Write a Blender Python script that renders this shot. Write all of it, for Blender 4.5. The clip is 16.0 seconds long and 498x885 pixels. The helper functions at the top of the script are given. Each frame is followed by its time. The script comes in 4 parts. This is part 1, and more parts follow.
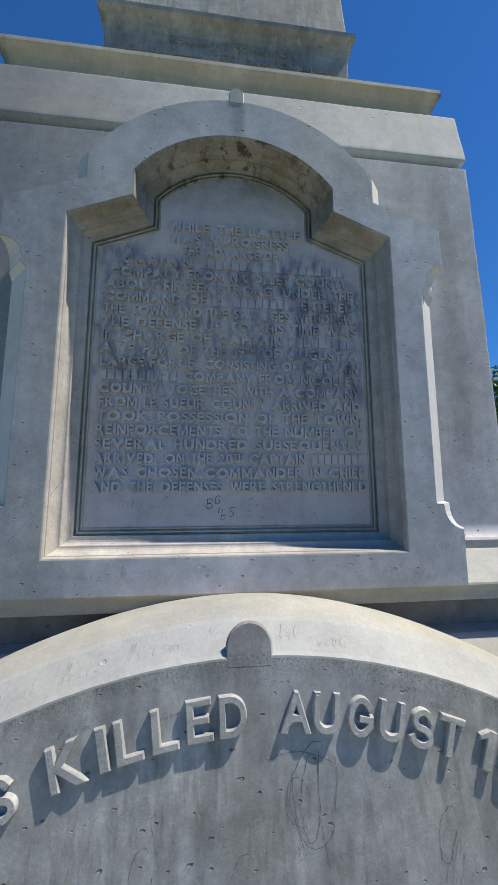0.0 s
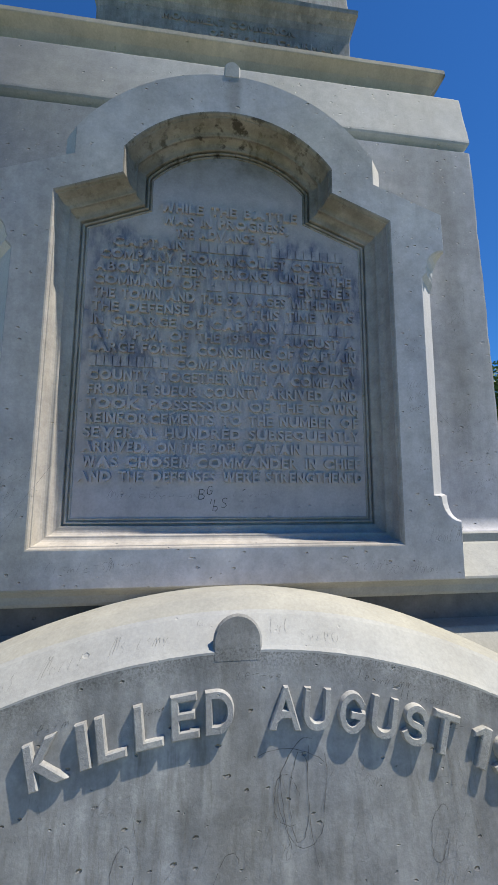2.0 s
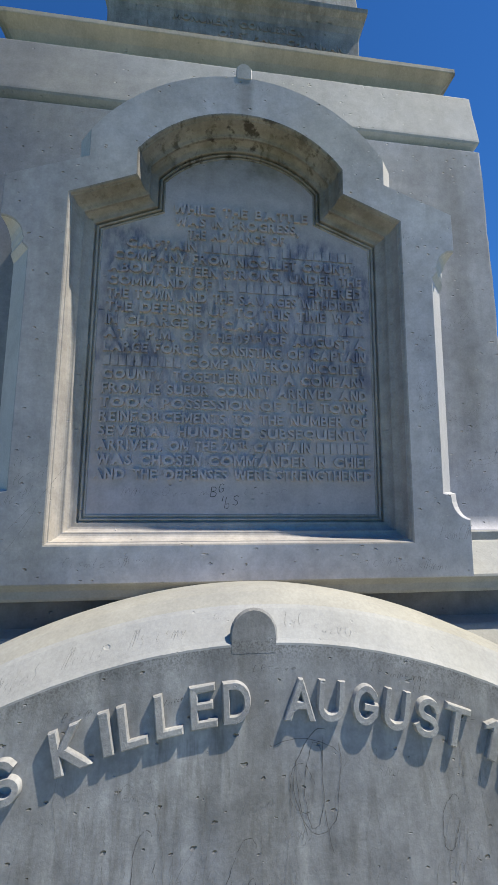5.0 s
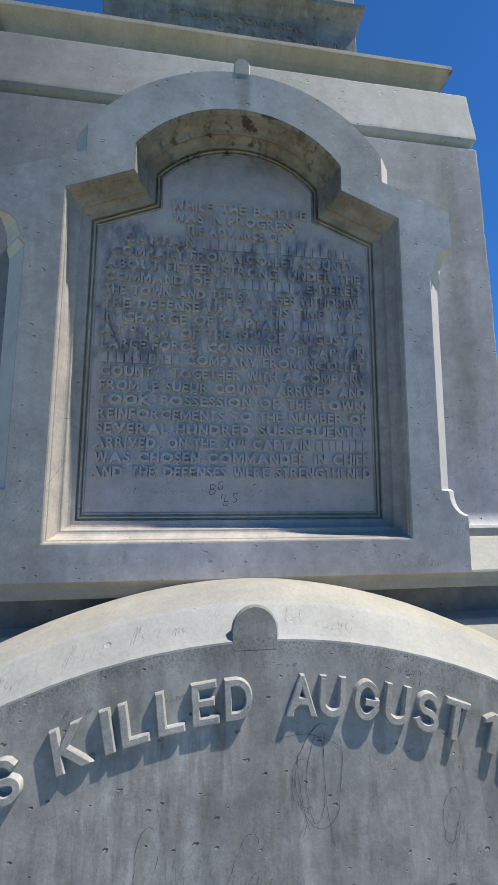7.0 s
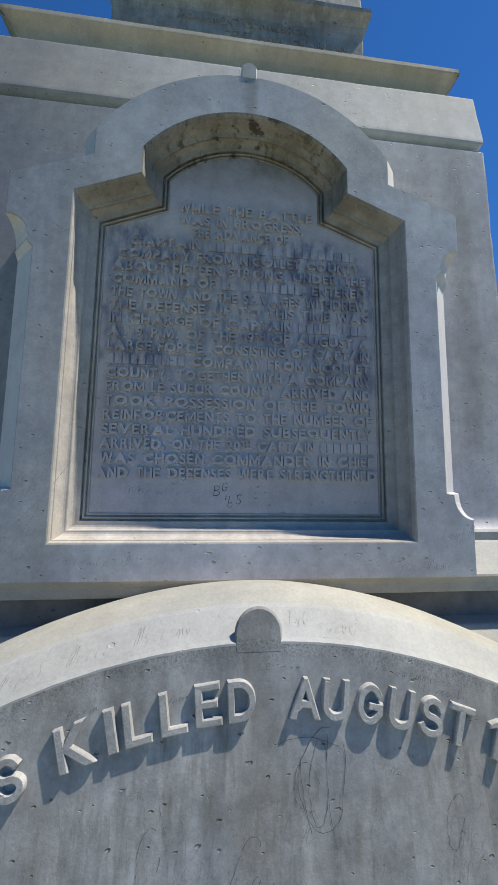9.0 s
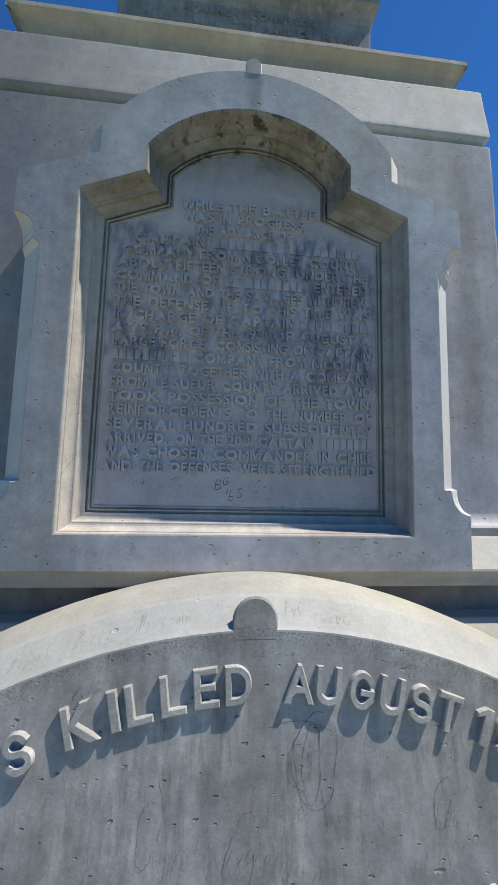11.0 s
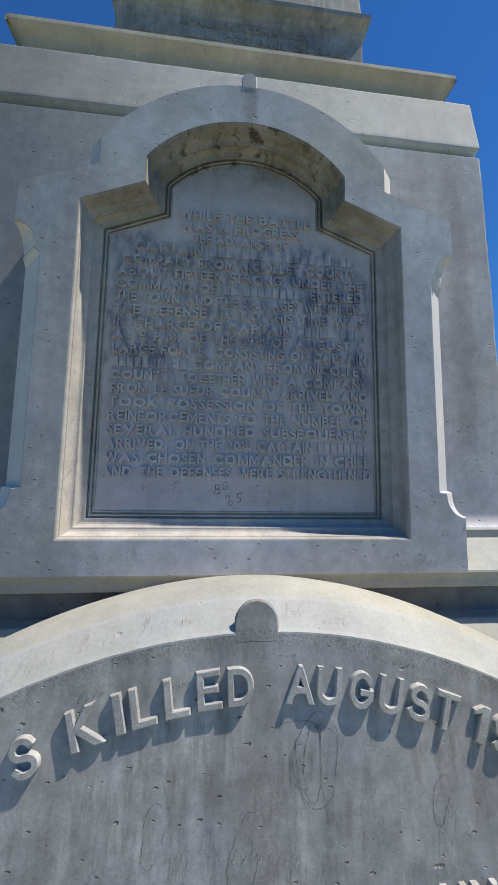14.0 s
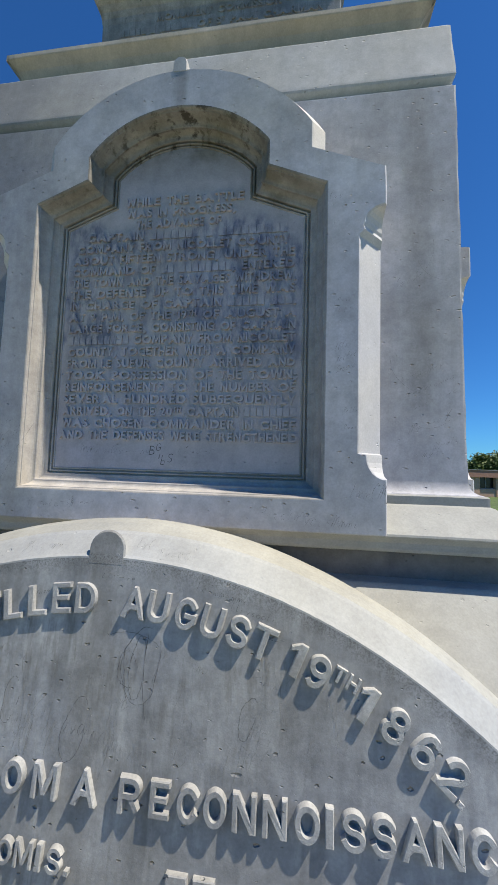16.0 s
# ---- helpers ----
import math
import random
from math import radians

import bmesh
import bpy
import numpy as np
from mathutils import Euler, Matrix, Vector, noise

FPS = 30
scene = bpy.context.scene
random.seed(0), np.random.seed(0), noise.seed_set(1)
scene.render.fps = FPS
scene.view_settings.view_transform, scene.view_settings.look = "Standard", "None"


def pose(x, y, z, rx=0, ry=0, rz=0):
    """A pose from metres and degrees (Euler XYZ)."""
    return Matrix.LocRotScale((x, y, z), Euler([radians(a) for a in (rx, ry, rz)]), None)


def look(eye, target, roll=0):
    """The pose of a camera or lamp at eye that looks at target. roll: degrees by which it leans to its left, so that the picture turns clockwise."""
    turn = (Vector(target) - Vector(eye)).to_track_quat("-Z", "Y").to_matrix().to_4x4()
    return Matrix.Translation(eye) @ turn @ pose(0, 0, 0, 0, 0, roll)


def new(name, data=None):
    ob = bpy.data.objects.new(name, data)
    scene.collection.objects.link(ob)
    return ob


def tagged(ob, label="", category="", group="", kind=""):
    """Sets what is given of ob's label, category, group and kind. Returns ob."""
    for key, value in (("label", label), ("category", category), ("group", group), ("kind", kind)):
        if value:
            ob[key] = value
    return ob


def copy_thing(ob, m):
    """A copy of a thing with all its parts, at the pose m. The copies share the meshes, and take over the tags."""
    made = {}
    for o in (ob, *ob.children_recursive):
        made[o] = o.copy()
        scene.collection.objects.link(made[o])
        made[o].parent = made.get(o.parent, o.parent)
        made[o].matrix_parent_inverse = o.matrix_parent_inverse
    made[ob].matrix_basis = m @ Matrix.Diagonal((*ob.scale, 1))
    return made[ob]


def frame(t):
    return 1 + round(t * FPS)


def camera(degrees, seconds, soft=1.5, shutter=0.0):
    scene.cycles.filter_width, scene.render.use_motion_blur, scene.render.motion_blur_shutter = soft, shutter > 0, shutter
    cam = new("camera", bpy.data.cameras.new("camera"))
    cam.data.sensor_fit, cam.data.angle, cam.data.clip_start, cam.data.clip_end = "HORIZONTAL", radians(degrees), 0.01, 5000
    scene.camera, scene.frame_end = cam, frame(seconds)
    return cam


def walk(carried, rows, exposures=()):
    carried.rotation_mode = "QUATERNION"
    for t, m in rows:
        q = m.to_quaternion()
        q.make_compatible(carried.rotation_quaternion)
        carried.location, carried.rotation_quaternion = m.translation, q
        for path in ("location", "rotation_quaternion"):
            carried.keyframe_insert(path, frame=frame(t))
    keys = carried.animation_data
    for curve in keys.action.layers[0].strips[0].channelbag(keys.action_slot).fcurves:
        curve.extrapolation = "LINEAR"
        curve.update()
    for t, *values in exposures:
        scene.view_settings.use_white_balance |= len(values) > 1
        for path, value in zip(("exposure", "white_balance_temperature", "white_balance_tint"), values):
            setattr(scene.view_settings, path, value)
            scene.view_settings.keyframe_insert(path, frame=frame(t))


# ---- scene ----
cam = camera(71.0, 16.0, soft=0.8)
PATH = [
    (0, (0.009, -0.04, 1.662), (0.225, 1.93, 1.932), -0.1),
    (0.5, (0.011, -0.025, 1.655), (0.252, 1.946, 1.899), 0.3),
    (1, (0.015, -0.018, 1.652), (0.228, 1.956, 1.892), 0.5),
    (1.5, (0.025, -0.01, 1.647), (0.244, 1.964, 1.883), 0.2),
    (2, (0.03, -0.006, 1.65), (0.256, 1.967, 1.887), 0.3),
    (2.5, (0.031, -0.004, 1.649), (0.248, 1.97, 1.881), -0.0),
    (3, (0.025, -0.006, 1.649), (0.245, 1.969, 1.874), 0.3),
    (3.5, (0.017, -0.013, 1.653), (0.23, 1.961, 1.889), 0.7),
    (4, (0.003, -0.018, 1.649), (0.203, 1.959, 1.875), 0.6),
    (6.5, (-0.001, -0.022, 1.648), (0.223, 1.953, 1.877), 0.3),
    (7, (-0.008, -0.018, 1.645), (0.219, 1.957, 1.863), 0.3),
    (7.5, (-0.017, -0.025, 1.646), (0.197, 1.951, 1.876), 0.6),
    (8, (-0.017, -0.023, 1.652), (0.19, 1.953, 1.885), 0.9),
    (8.5, (-0.017, -0.024, 1.65), (0.186, 1.951, 1.889), 1.4),
    (9, (-0.011, -0.019, 1.645), (0.195, 1.957, 1.872), 0.8),
    (11.3, (0.003, -0.049, 1.646), (0.182, 1.933, 1.84), 1.4),
    (11.5, (0.008, -0.051, 1.655), (0.2, 1.929, 1.862), 0.8),
    (12, (0.009, -0.048, 1.657), (0.21, 1.93, 1.877), 1.0),
    (12.5, (-0.001, -0.055, 1.654), (0.183, 1.925, 1.872), 1.6),
    (13, (-0.003, -0.059, 1.64), (0.187, 1.923, 1.821), 1.1),
    (13.5, (-0.012, -0.07, 1.648), (0.187, 1.91, 1.852), 0.9),
    (14, (-0.011, -0.064, 1.649), (0.189, 1.914, 1.864), 0.9),
    (14.5, (-0.004, -0.068, 1.642), (0.188, 1.913, 1.841), 0.9),
    (14.7, (0.017, -0.074, 1.647), (0.221, 1.908, 1.822), 0.5),
    (15, (0.076, -0.021, 1.61), (0.251, 1.968, 1.729), -1.6),
    (15.2, (0.151, -0.026, 1.597), (0.278, 1.962, 1.775), -2.1),
    (15.5, (0.323, -0.081, 1.585), (0.299, 1.908, 1.789), 0.4),
    (15.7, (0.469, -0.119, 1.579), (0.318, 1.863, 1.801), 0.5),
    (16, (0.588, -0.129, 1.556), (0.32, 1.848, 1.699), 1.7),
]
walk(cam, [(t, look(eye, target, roll)) for t, eye, target, roll in PATH])

# ---------------------------------------------------------------- world and sun
SUN_DIR = Vector((0.46, -0.056, 0.885)).normalized()
world = bpy.data.worlds.new("world")
scene.world = world
world.use_nodes = True
wn = world.node_tree.nodes
sky = wn.new("ShaderNodeTexSky")
sky.sky_type = 'NISHITA'
sky.sun_disc = False
sky.sun_elevation = math.asin(SUN_DIR.z)
sky.sun_rotation = math.atan2(SUN_DIR.x, SUN_DIR.y)
sky.altitude = 300
sky.air_density = 1.0
sky.dust_density = 0.0
sky.ozone_density = 1.0
wn["Background"].inputs["Strength"].default_value = 0.053
deep = wn.new("ShaderNodeMix")
deep.data_type, deep.blend_type = 'RGBA', 'MULTIPLY'
deep.inputs[0].default_value = 1.0
deep.inputs[7].default_value = (0.36, 0.968, 1.70, 1)
world.node_tree.links.new(sky.outputs["Color"], deep.inputs[6])
world.node_tree.links.new(deep.outputs[2], wn["Background"].inputs["Color"])

sun_data = bpy.data.lights.new("sun", 'SUN')
sun_data.energy = 5.0
sun_data.angle = radians(0.55)
sun_data.color = (1.0, 0.935, 0.795)
sun = new("sun", sun_data)
sun.matrix_world = look(SUN_DIR * 40, (0, 0, 0))
scene.view_settings.exposure = 0.48

# ---------------------------------------------------------------- materials
def node(nt, kind, **kw):
    n = nt.nodes.new(kind)
    for k, v in kw.items():
        n.inputs[k].default_value = v
    return n


def mix_rgb(nt, fac, a, b, blend='MIX'):
    m = nt.nodes.new("ShaderNodeMix")
    m.data_type, m.blend_type = 'RGBA', blend
    for sock, val in ((m.inputs[0], fac), (m.inputs[6], a), (m.inputs[7], b)):
        if isinstance(val, (int, float)):
            sock.default_value = val
        elif isinstance(val, tuple):
            sock.default_value = (*val, 1)
        else:
            nt.links.new(val, sock)
    return m.outputs[2]


def ramp(nt, src, lo, hi, a=0.0, b=1.0):
    r = nt.nodes.new("ShaderNodeMapRange")
    r.inputs[1].default_value, r.inputs[2].default_value = lo, hi
    r.inputs[3].default_value, r.inputs[4].default_value = a, b
    nt.links.new(src, r.inputs[0])
    return r.outputs[0]


def math_node(nt, op, a, b):
    m = nt.nodes.new("ShaderNodeMath")
    m.operation = op
    for i, v in enumerate((a, b)):
        if isinstance(v, (int, float)):
            m.inputs[i].default_value = v
        else:
            nt.links.new(v, m.inputs[i])
    return m.outputs[0]


def noise_tex(nt, coord, scale, detail=4.0, rough=0.55, stretch=None):
    if stretch:
        mp = nt.nodes.new("ShaderNodeMapping")
        mp.inputs["Scale"].default_value = stretch
        nt.links.new(coord, mp.inputs["Vector"])
        coord = mp.outputs["Vector"]
    n = node(nt, "ShaderNodeTexNoise", Scale=scale, Detail=detail, Roughness=rough)
    nt.links.new(coord, n.inputs["Vector"])
    return n.outputs["Fac"]


def stone(name, light, dark, streak=0.25, blotch=None, blotch_range=(0.56, 0.66), band=None, runs=(), pit=0.012, grain=0.22, rough=0.8, crown=None, mott=0.10, drip=0.0, edge=None):
    """Weathered limestone: cloudy colour, rain streaks, optional stains (edge: centre and radius of an arch along which
    dirt gathers; band: heights between which they lie), long dark runs (runs: x, half width, strength and lowest
    height; stains, darker areas and painted shade), pits and a fine grain.
    """
    m = bpy.data.materials.new(name)
    m.use_nodes = True
    nt = m.node_tree
    bsdf = nt.nodes["Principled BSDF"]
    co = nt.nodes.new("ShaderNodeNewGeometry").outputs["Position"]
    xyz = nt.nodes.new("ShaderNodeSeparateXYZ")
    nt.links.new(co, xyz.inputs[0])
    cloud = noise_tex(nt, co, 2.1, 6, 0.62)
    col = mix_rgb(nt, ramp(nt, cloud, 0.36, 0.64), light, dark)
    patch = noise_tex(nt, co, 6.5, 4, 0.6)
    col = mix_rgb(nt, ramp(nt, patch, 0.50, 0.70, 0, 0.45), col, tuple(c * 0.82 for c in dark))
    run = noise_tex(nt, co, 1.0, 4, 0.6, (9, 9, 0.9))
    col = mix_rgb(nt, ramp(nt, run, 0.52, 0.72, 0, streak), col, tuple(c * 0.60 for c in dark))
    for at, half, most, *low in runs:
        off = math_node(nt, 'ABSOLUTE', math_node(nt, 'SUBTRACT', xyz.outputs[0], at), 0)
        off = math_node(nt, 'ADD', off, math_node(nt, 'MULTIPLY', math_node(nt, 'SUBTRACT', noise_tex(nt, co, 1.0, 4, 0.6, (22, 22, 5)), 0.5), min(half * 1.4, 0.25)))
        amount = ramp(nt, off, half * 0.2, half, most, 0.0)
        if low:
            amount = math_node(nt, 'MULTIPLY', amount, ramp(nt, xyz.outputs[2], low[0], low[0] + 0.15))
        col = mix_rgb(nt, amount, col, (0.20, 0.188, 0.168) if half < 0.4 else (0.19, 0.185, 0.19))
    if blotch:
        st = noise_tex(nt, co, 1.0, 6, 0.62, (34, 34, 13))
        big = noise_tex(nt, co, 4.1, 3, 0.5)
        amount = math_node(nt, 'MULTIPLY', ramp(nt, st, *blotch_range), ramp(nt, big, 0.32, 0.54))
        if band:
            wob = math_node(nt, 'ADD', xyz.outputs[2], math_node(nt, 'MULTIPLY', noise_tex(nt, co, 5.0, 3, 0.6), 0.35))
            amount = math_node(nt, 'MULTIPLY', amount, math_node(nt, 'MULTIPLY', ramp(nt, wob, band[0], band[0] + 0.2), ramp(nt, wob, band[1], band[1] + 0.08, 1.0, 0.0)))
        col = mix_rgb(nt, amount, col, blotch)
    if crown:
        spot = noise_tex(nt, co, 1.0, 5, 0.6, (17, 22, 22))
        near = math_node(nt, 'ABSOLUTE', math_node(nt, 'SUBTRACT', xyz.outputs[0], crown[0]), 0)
        # wide brown over the top; on the moulding it paints soffit shade
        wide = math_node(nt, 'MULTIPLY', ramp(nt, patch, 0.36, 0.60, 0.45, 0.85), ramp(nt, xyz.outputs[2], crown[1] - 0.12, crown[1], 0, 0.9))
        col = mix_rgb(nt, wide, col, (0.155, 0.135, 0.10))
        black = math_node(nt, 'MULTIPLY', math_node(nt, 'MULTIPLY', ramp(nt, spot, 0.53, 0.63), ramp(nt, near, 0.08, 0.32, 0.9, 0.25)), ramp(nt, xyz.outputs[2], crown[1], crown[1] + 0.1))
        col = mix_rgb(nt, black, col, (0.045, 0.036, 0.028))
    if edge:
        flat = nt.nodes.new("ShaderNodeCombineXYZ")
        nt.links.new(xyz.outputs[0], flat.inputs[0])
        nt.links.new(xyz.outputs[2], flat.inputs[1])
        away = nt.nodes.new("ShaderNodeVectorMath")
        away.operation = 'DISTANCE'
        nt.links.new(flat.outputs[0], away.inputs[0])
        away.inputs[1].default_value = (edge[0], edge[1], 0)
        speck = math_node(nt, 'MULTIPLY', ramp(nt, away.outputs["Value"], edge[2] - 0.045, edge[2]), ramp(nt, noise_tex(nt, co, 210.0, 3, 0.7), 0.46, 0.60, 0, 0.75))
        speck = math_node(nt, 'MULTIPLY', speck, ramp(nt, away.outputs["Value"], edge[2] + 0.004, edge[2] + 0.012, 1.0, 0.25))
        col = mix_rgb(nt, speck, col, (0.12, 0.115, 0.105))
    tint = noise_tex(nt, co, 1.3, 3, 0.55)
    col = mix_rgb(nt, 1.0, col, mix_rgb(nt, ramp(nt, tint, 0.34, 0.66), (0.93, 0.97, 1.05), (1.01, 1.0, 0.945)), 'MULTIPLY')
    mottle = noise_tex(nt, co, 19.0, 5, 0.68)
    col = mix_rgb(nt, 1.0, col, mix_rgb(nt, ramp(nt, mottle, 0.34, 0.66), (1.0 - mott,) * 3, (1.0 + mott * 0.7,) * 3), 'MULTIPLY')
    if drip:
        thin = noise_tex(nt, co, 1.0, 4, 0.65, (46, 46, 2.2))
        where = noise_tex(nt, co, 2.6, 3, 0.55)
        amount = math_node(nt, 'MULTIPLY', ramp(nt, thin, 0.50, 0.68, 0, drip), ramp(nt, where, 0.40, 0.60))
        col = mix_rgb(nt, amount, col, (0.135, 0.125, 0.105))
        wash = noise_tex(nt, co, 1.0, 4, 0.6, (24, 24, 5))
        col = mix_rgb(nt, ramp(nt, wash, 0.58, 0.74, 0, drip * 0.55), col, (0.56, 0.55, 0.52))
    fine = noise_tex(nt, co, 140.0, 3, 0.6)
    col = mix_rgb(nt, 1.0, col, mix_rgb(nt, ramp(nt, fine, 0.3, 0.7), (0.95 - 0.14 * grain,) * 3, (1.04 + 0.10 * grain,) * 3), 'MULTIPLY')
    warp = nt.nodes.new("ShaderNodeVectorMath")
    warp.operation = 'MULTIPLY_ADD'
    wn = node(nt, "ShaderNodeTexNoise", Scale=70.0, Detail=2.0)
    nt.links.new(co, wn.inputs["Vector"])
    nt.links.new(wn.outputs["Color"], warp.inputs[0])
    warp.inputs[1].default_value = (0.009, 0.009, 0.009)
    nt.links.new(co, warp.inputs[2])
    holes = []
    for scale, rare, most, soft, stretch in ((30.0, 0.06, 0.19, 0.10, (0.85, 0.85, 1.5)), (15.0, 0.66, 0.125, 0.13, (0.55, 0.55, 1.7))):
        mp = nt.nodes.new("ShaderNodeMapping")
        mp.inputs["Scale"].default_value = stretch
        mp.inputs["Rotation"].default_value = (0.0, 0.14, 0.0)
        nt.links.new(warp.outputs[0], mp.inputs["Vector"])
        vor = node(nt, "ShaderNodeTexVoronoi", Scale=scale)
        nt.links.new(mp.outputs["Vector"], vor.inputs["Vector"])
        pick = nt.nodes.new("ShaderNodeSeparateColor")
        nt.links.new(vor.outputs["Color"], pick.inputs[0])
        size = math_node(nt, 'MULTIPLY', ramp(nt, pick.outputs[0], rare, 1.0), most)
        holes.append(ramp(nt, math_node(nt, 'SUBTRACT', vor.outputs["Distance"], size), -soft, 0.0))
    hole = math_node(nt, 'MINIMUM', holes[0], holes[1])
    nt.links.new(col, bsdf.inputs["Base Color"])
    bsdf.inputs["Roughness"].default_value = rough
    bsdf.inputs["Specular IOR Level"].default_value = 0.4
    b1 = node(nt, "ShaderNodeBump", Strength=grain, Distance=0.0014)
    nt.links.new(noise_tex(nt, co, 230.0, 4, 0.65), b1.inputs["Height"])
    b2 = node(nt, "ShaderNodeBump", Strength=0.14, Distance=0.006)
    nt.links.new(noise_tex(nt, co, 14.0, 4, 0.55), b2.inputs["Height"])
    nt.links.new(b1.outputs["Normal"], b2.inputs["Normal"])
    b3 = node(nt, "ShaderNodeBump", Strength=0.9, Distance=pit)
    nt.links.new(hole, b3.inputs["Height"])
    nt.links.new(b2.outputs["Normal"], b3.inputs["Normal"])
    nt.links.new(b3.outputs["Normal"], bsdf.inputs["Normal"])
    return m


def plain(name, colour, rough=0.8, scale=20.0, vary=0.25, bump=0.2, transmit=0.0):
    """Simple surface with soft colour variation and a little relief."""
    m = bpy.data.materials.new(name)
    m.use_nodes = True
    nt = m.node_tree
    bsdf = nt.nodes["Principled BSDF"]
    co = nt.nodes.new("ShaderNodeTexCoord").outputs["Object"]
    n = noise_tex(nt, co, scale, 5, 0.6)
    n2 = noise_tex(nt, co, scale * 0.13, 3, 0.5)
    lo, hi = tuple(c * (1 - vary) for c in colour), tuple(c * (1 + vary) for c in colour)
    col = mix_rgb(nt, ramp(nt, n, 0.3, 0.7), lo, hi)
    col = mix_rgb(nt, ramp(nt, n2, 0.35, 0.65, 0, 0.5), col, tuple(c * (1 - vary) for c in colour))
    nt.links.new(col, bsdf.inputs["Base Color"])
    bsdf.inputs["Roughness"].default_value = rough
    if transmit:
        bsdf.inputs["Subsurface Weight"].default_value = 0.0
        bsdf.inputs["Transmission Weight"].default_value = transmit
    b = node(nt, "ShaderNodeBump", Strength=bump, Distance=0.01)
    nt.links.new(n, b.inputs["Height"])
    nt.links.new(b.outputs["Normal"], bsdf.inputs["Normal"])
    return m


STONE = stone("weathered_limestone", (0.55, 0.522, 0.492), (0.37, 0.355, 0.345), pit=0.010)
FACE = stone("rain_streaked_limestone", (0.465, 0.457, 0.445), (0.258, 0.256, 0.248), streak=0.8, runs=((0.10, 0.085, 0.55), (0.66, 0.60, 0.45), (-0.28, 0.10, 0.3)), grain=0.28, pit=0.013, mott=0.19, drip=0.6, edge=(0.11, -0.11, 1.418))
LETTER = stone("rough_letter_limestone", (0.47, 0.455, 0.43), (0.30, 0.29, 0.28), streak=0.4, grain=0.75, pit=0.006, mott=0.16)
PALE = stone("cool_pale_limestone", (0.42, 0.412, 0.393), (0.36, 0.353, 0.338), streak=0.12, pit=0.0015, mott=0.06)
# the wide run darkens the cap's left part
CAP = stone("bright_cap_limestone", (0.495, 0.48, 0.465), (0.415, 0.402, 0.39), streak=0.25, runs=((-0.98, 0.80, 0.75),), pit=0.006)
CREAM = stone("cream_limestone", (0.395, 0.378, 0.333), (0.33, 0.316, 0.279), streak=0.1, pit=0.0015, mott=0.07)
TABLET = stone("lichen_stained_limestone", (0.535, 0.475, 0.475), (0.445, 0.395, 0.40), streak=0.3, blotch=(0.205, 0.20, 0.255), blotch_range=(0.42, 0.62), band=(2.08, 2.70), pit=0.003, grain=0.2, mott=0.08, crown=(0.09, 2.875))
# blotches and black spots are mould; crown's brown is the soffit's shade in colour
MOULD = stone("mould_and_shade_limestone", (0.455, 0.417, 0.385), (0.33, 0.302, 0.282), streak=0.3, blotch=(0.075, 0.062, 0.05), blotch_range=(0.54, 0.66), band=(2.76, 4.6), pit=0.004, crown=(0.07, 2.70), mott=0.16)
# first run: streak below the knob; last run: darker left part
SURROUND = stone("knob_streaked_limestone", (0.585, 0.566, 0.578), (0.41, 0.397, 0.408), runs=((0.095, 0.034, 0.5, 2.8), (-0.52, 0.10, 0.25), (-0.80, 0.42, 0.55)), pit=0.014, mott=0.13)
# wide run paints the surround's shadow on the left; narrow run is a stain
DIE = stone("shade_and_stain_limestone", (0.548, 0.522, 0.525), (0.39, 0.375, 0.385), runs=((-0.95, 0.66, 0.75), (1.08, 0.08, 0.4, 1.75)), pit=0.014, mott=0.13, drip=0.1)
# lighter than the surround: sun on the splay is put into the colour
SPLAYED = stone("sun_bright_limestone", (0.61, 0.575, 0.55), (0.53, 0.50, 0.48), streak=0.1, pit=0.002, mott=0.05)
# dark tone paints the shade of the gap beneath the ledge
NECK = stone("shade_darkened_limestone", (0.235, 0.22, 0.20), (0.15, 0.14, 0.13), streak=0.4, pit=0.006, mott=0.15)
# tan tint carries warm bounced light on the underside; runs are corner stains
CORNICE = stone("bounce_tinted_limestone", (0.57, 0.488, 0.40), (0.455, 0.388, 0.315), streak=0.3, runs=((1.185, 0.085, 0.95), (-1.005, 0.075, 0.95)), pit=0.004)
SCRATCH = plain("scratched_stone_dust", (0.235, 0.23, 0.225), 0.95, 80, 0.45, 0.1)
PENCIL = plain("pencil_grey_stone", (0.09, 0.087, 0.085), 0.9, 120, 0.6, 0.1)
PAVING = stone("terrace_stone", (0.46, 0.42, 0.34), (0.35, 0.32, 0.26), streak=0.1)
GRASS = plain("lawn_grass", (0.075, 0.115, 0.028), 0.95, 3.0, 0.4, 0.6)
BARK = plain("tree_bark", (0.09, 0.07, 0.055), 0.95, 14, 0.35, 0.8)
LEAF = plain("green_leaves", (0.11, 0.17, 0.04), 0.6, 2.5, 0.45, 0.1)
LEAF2 = plain("olive_leaves", (0.13, 0.16, 0.04), 0.6, 2.5, 0.4, 0.1)
BRICK = plain("brown_brick", (0.36, 0.20, 0.15), 0.9, 6, 0.2, 0.3)
TANBRICK = plain("tan_brick", (0.50, 0.33, 0.25), 0.9, 6, 0.2, 0.3)
GLASS = plain("dark_window_glass", (0.02, 0.022, 0.025), 0.15, 2, 0.2, 0.0)
ROOFING = plain("grey_roofing", (0.30, 0.29, 0.28), 0.9, 4, 0.2, 0.2)

# ---------------------------------------------------------------- mesh helpers
CX = 0.09            # middle of the monument's front
YC = 2.458           # middle of the monument in depth


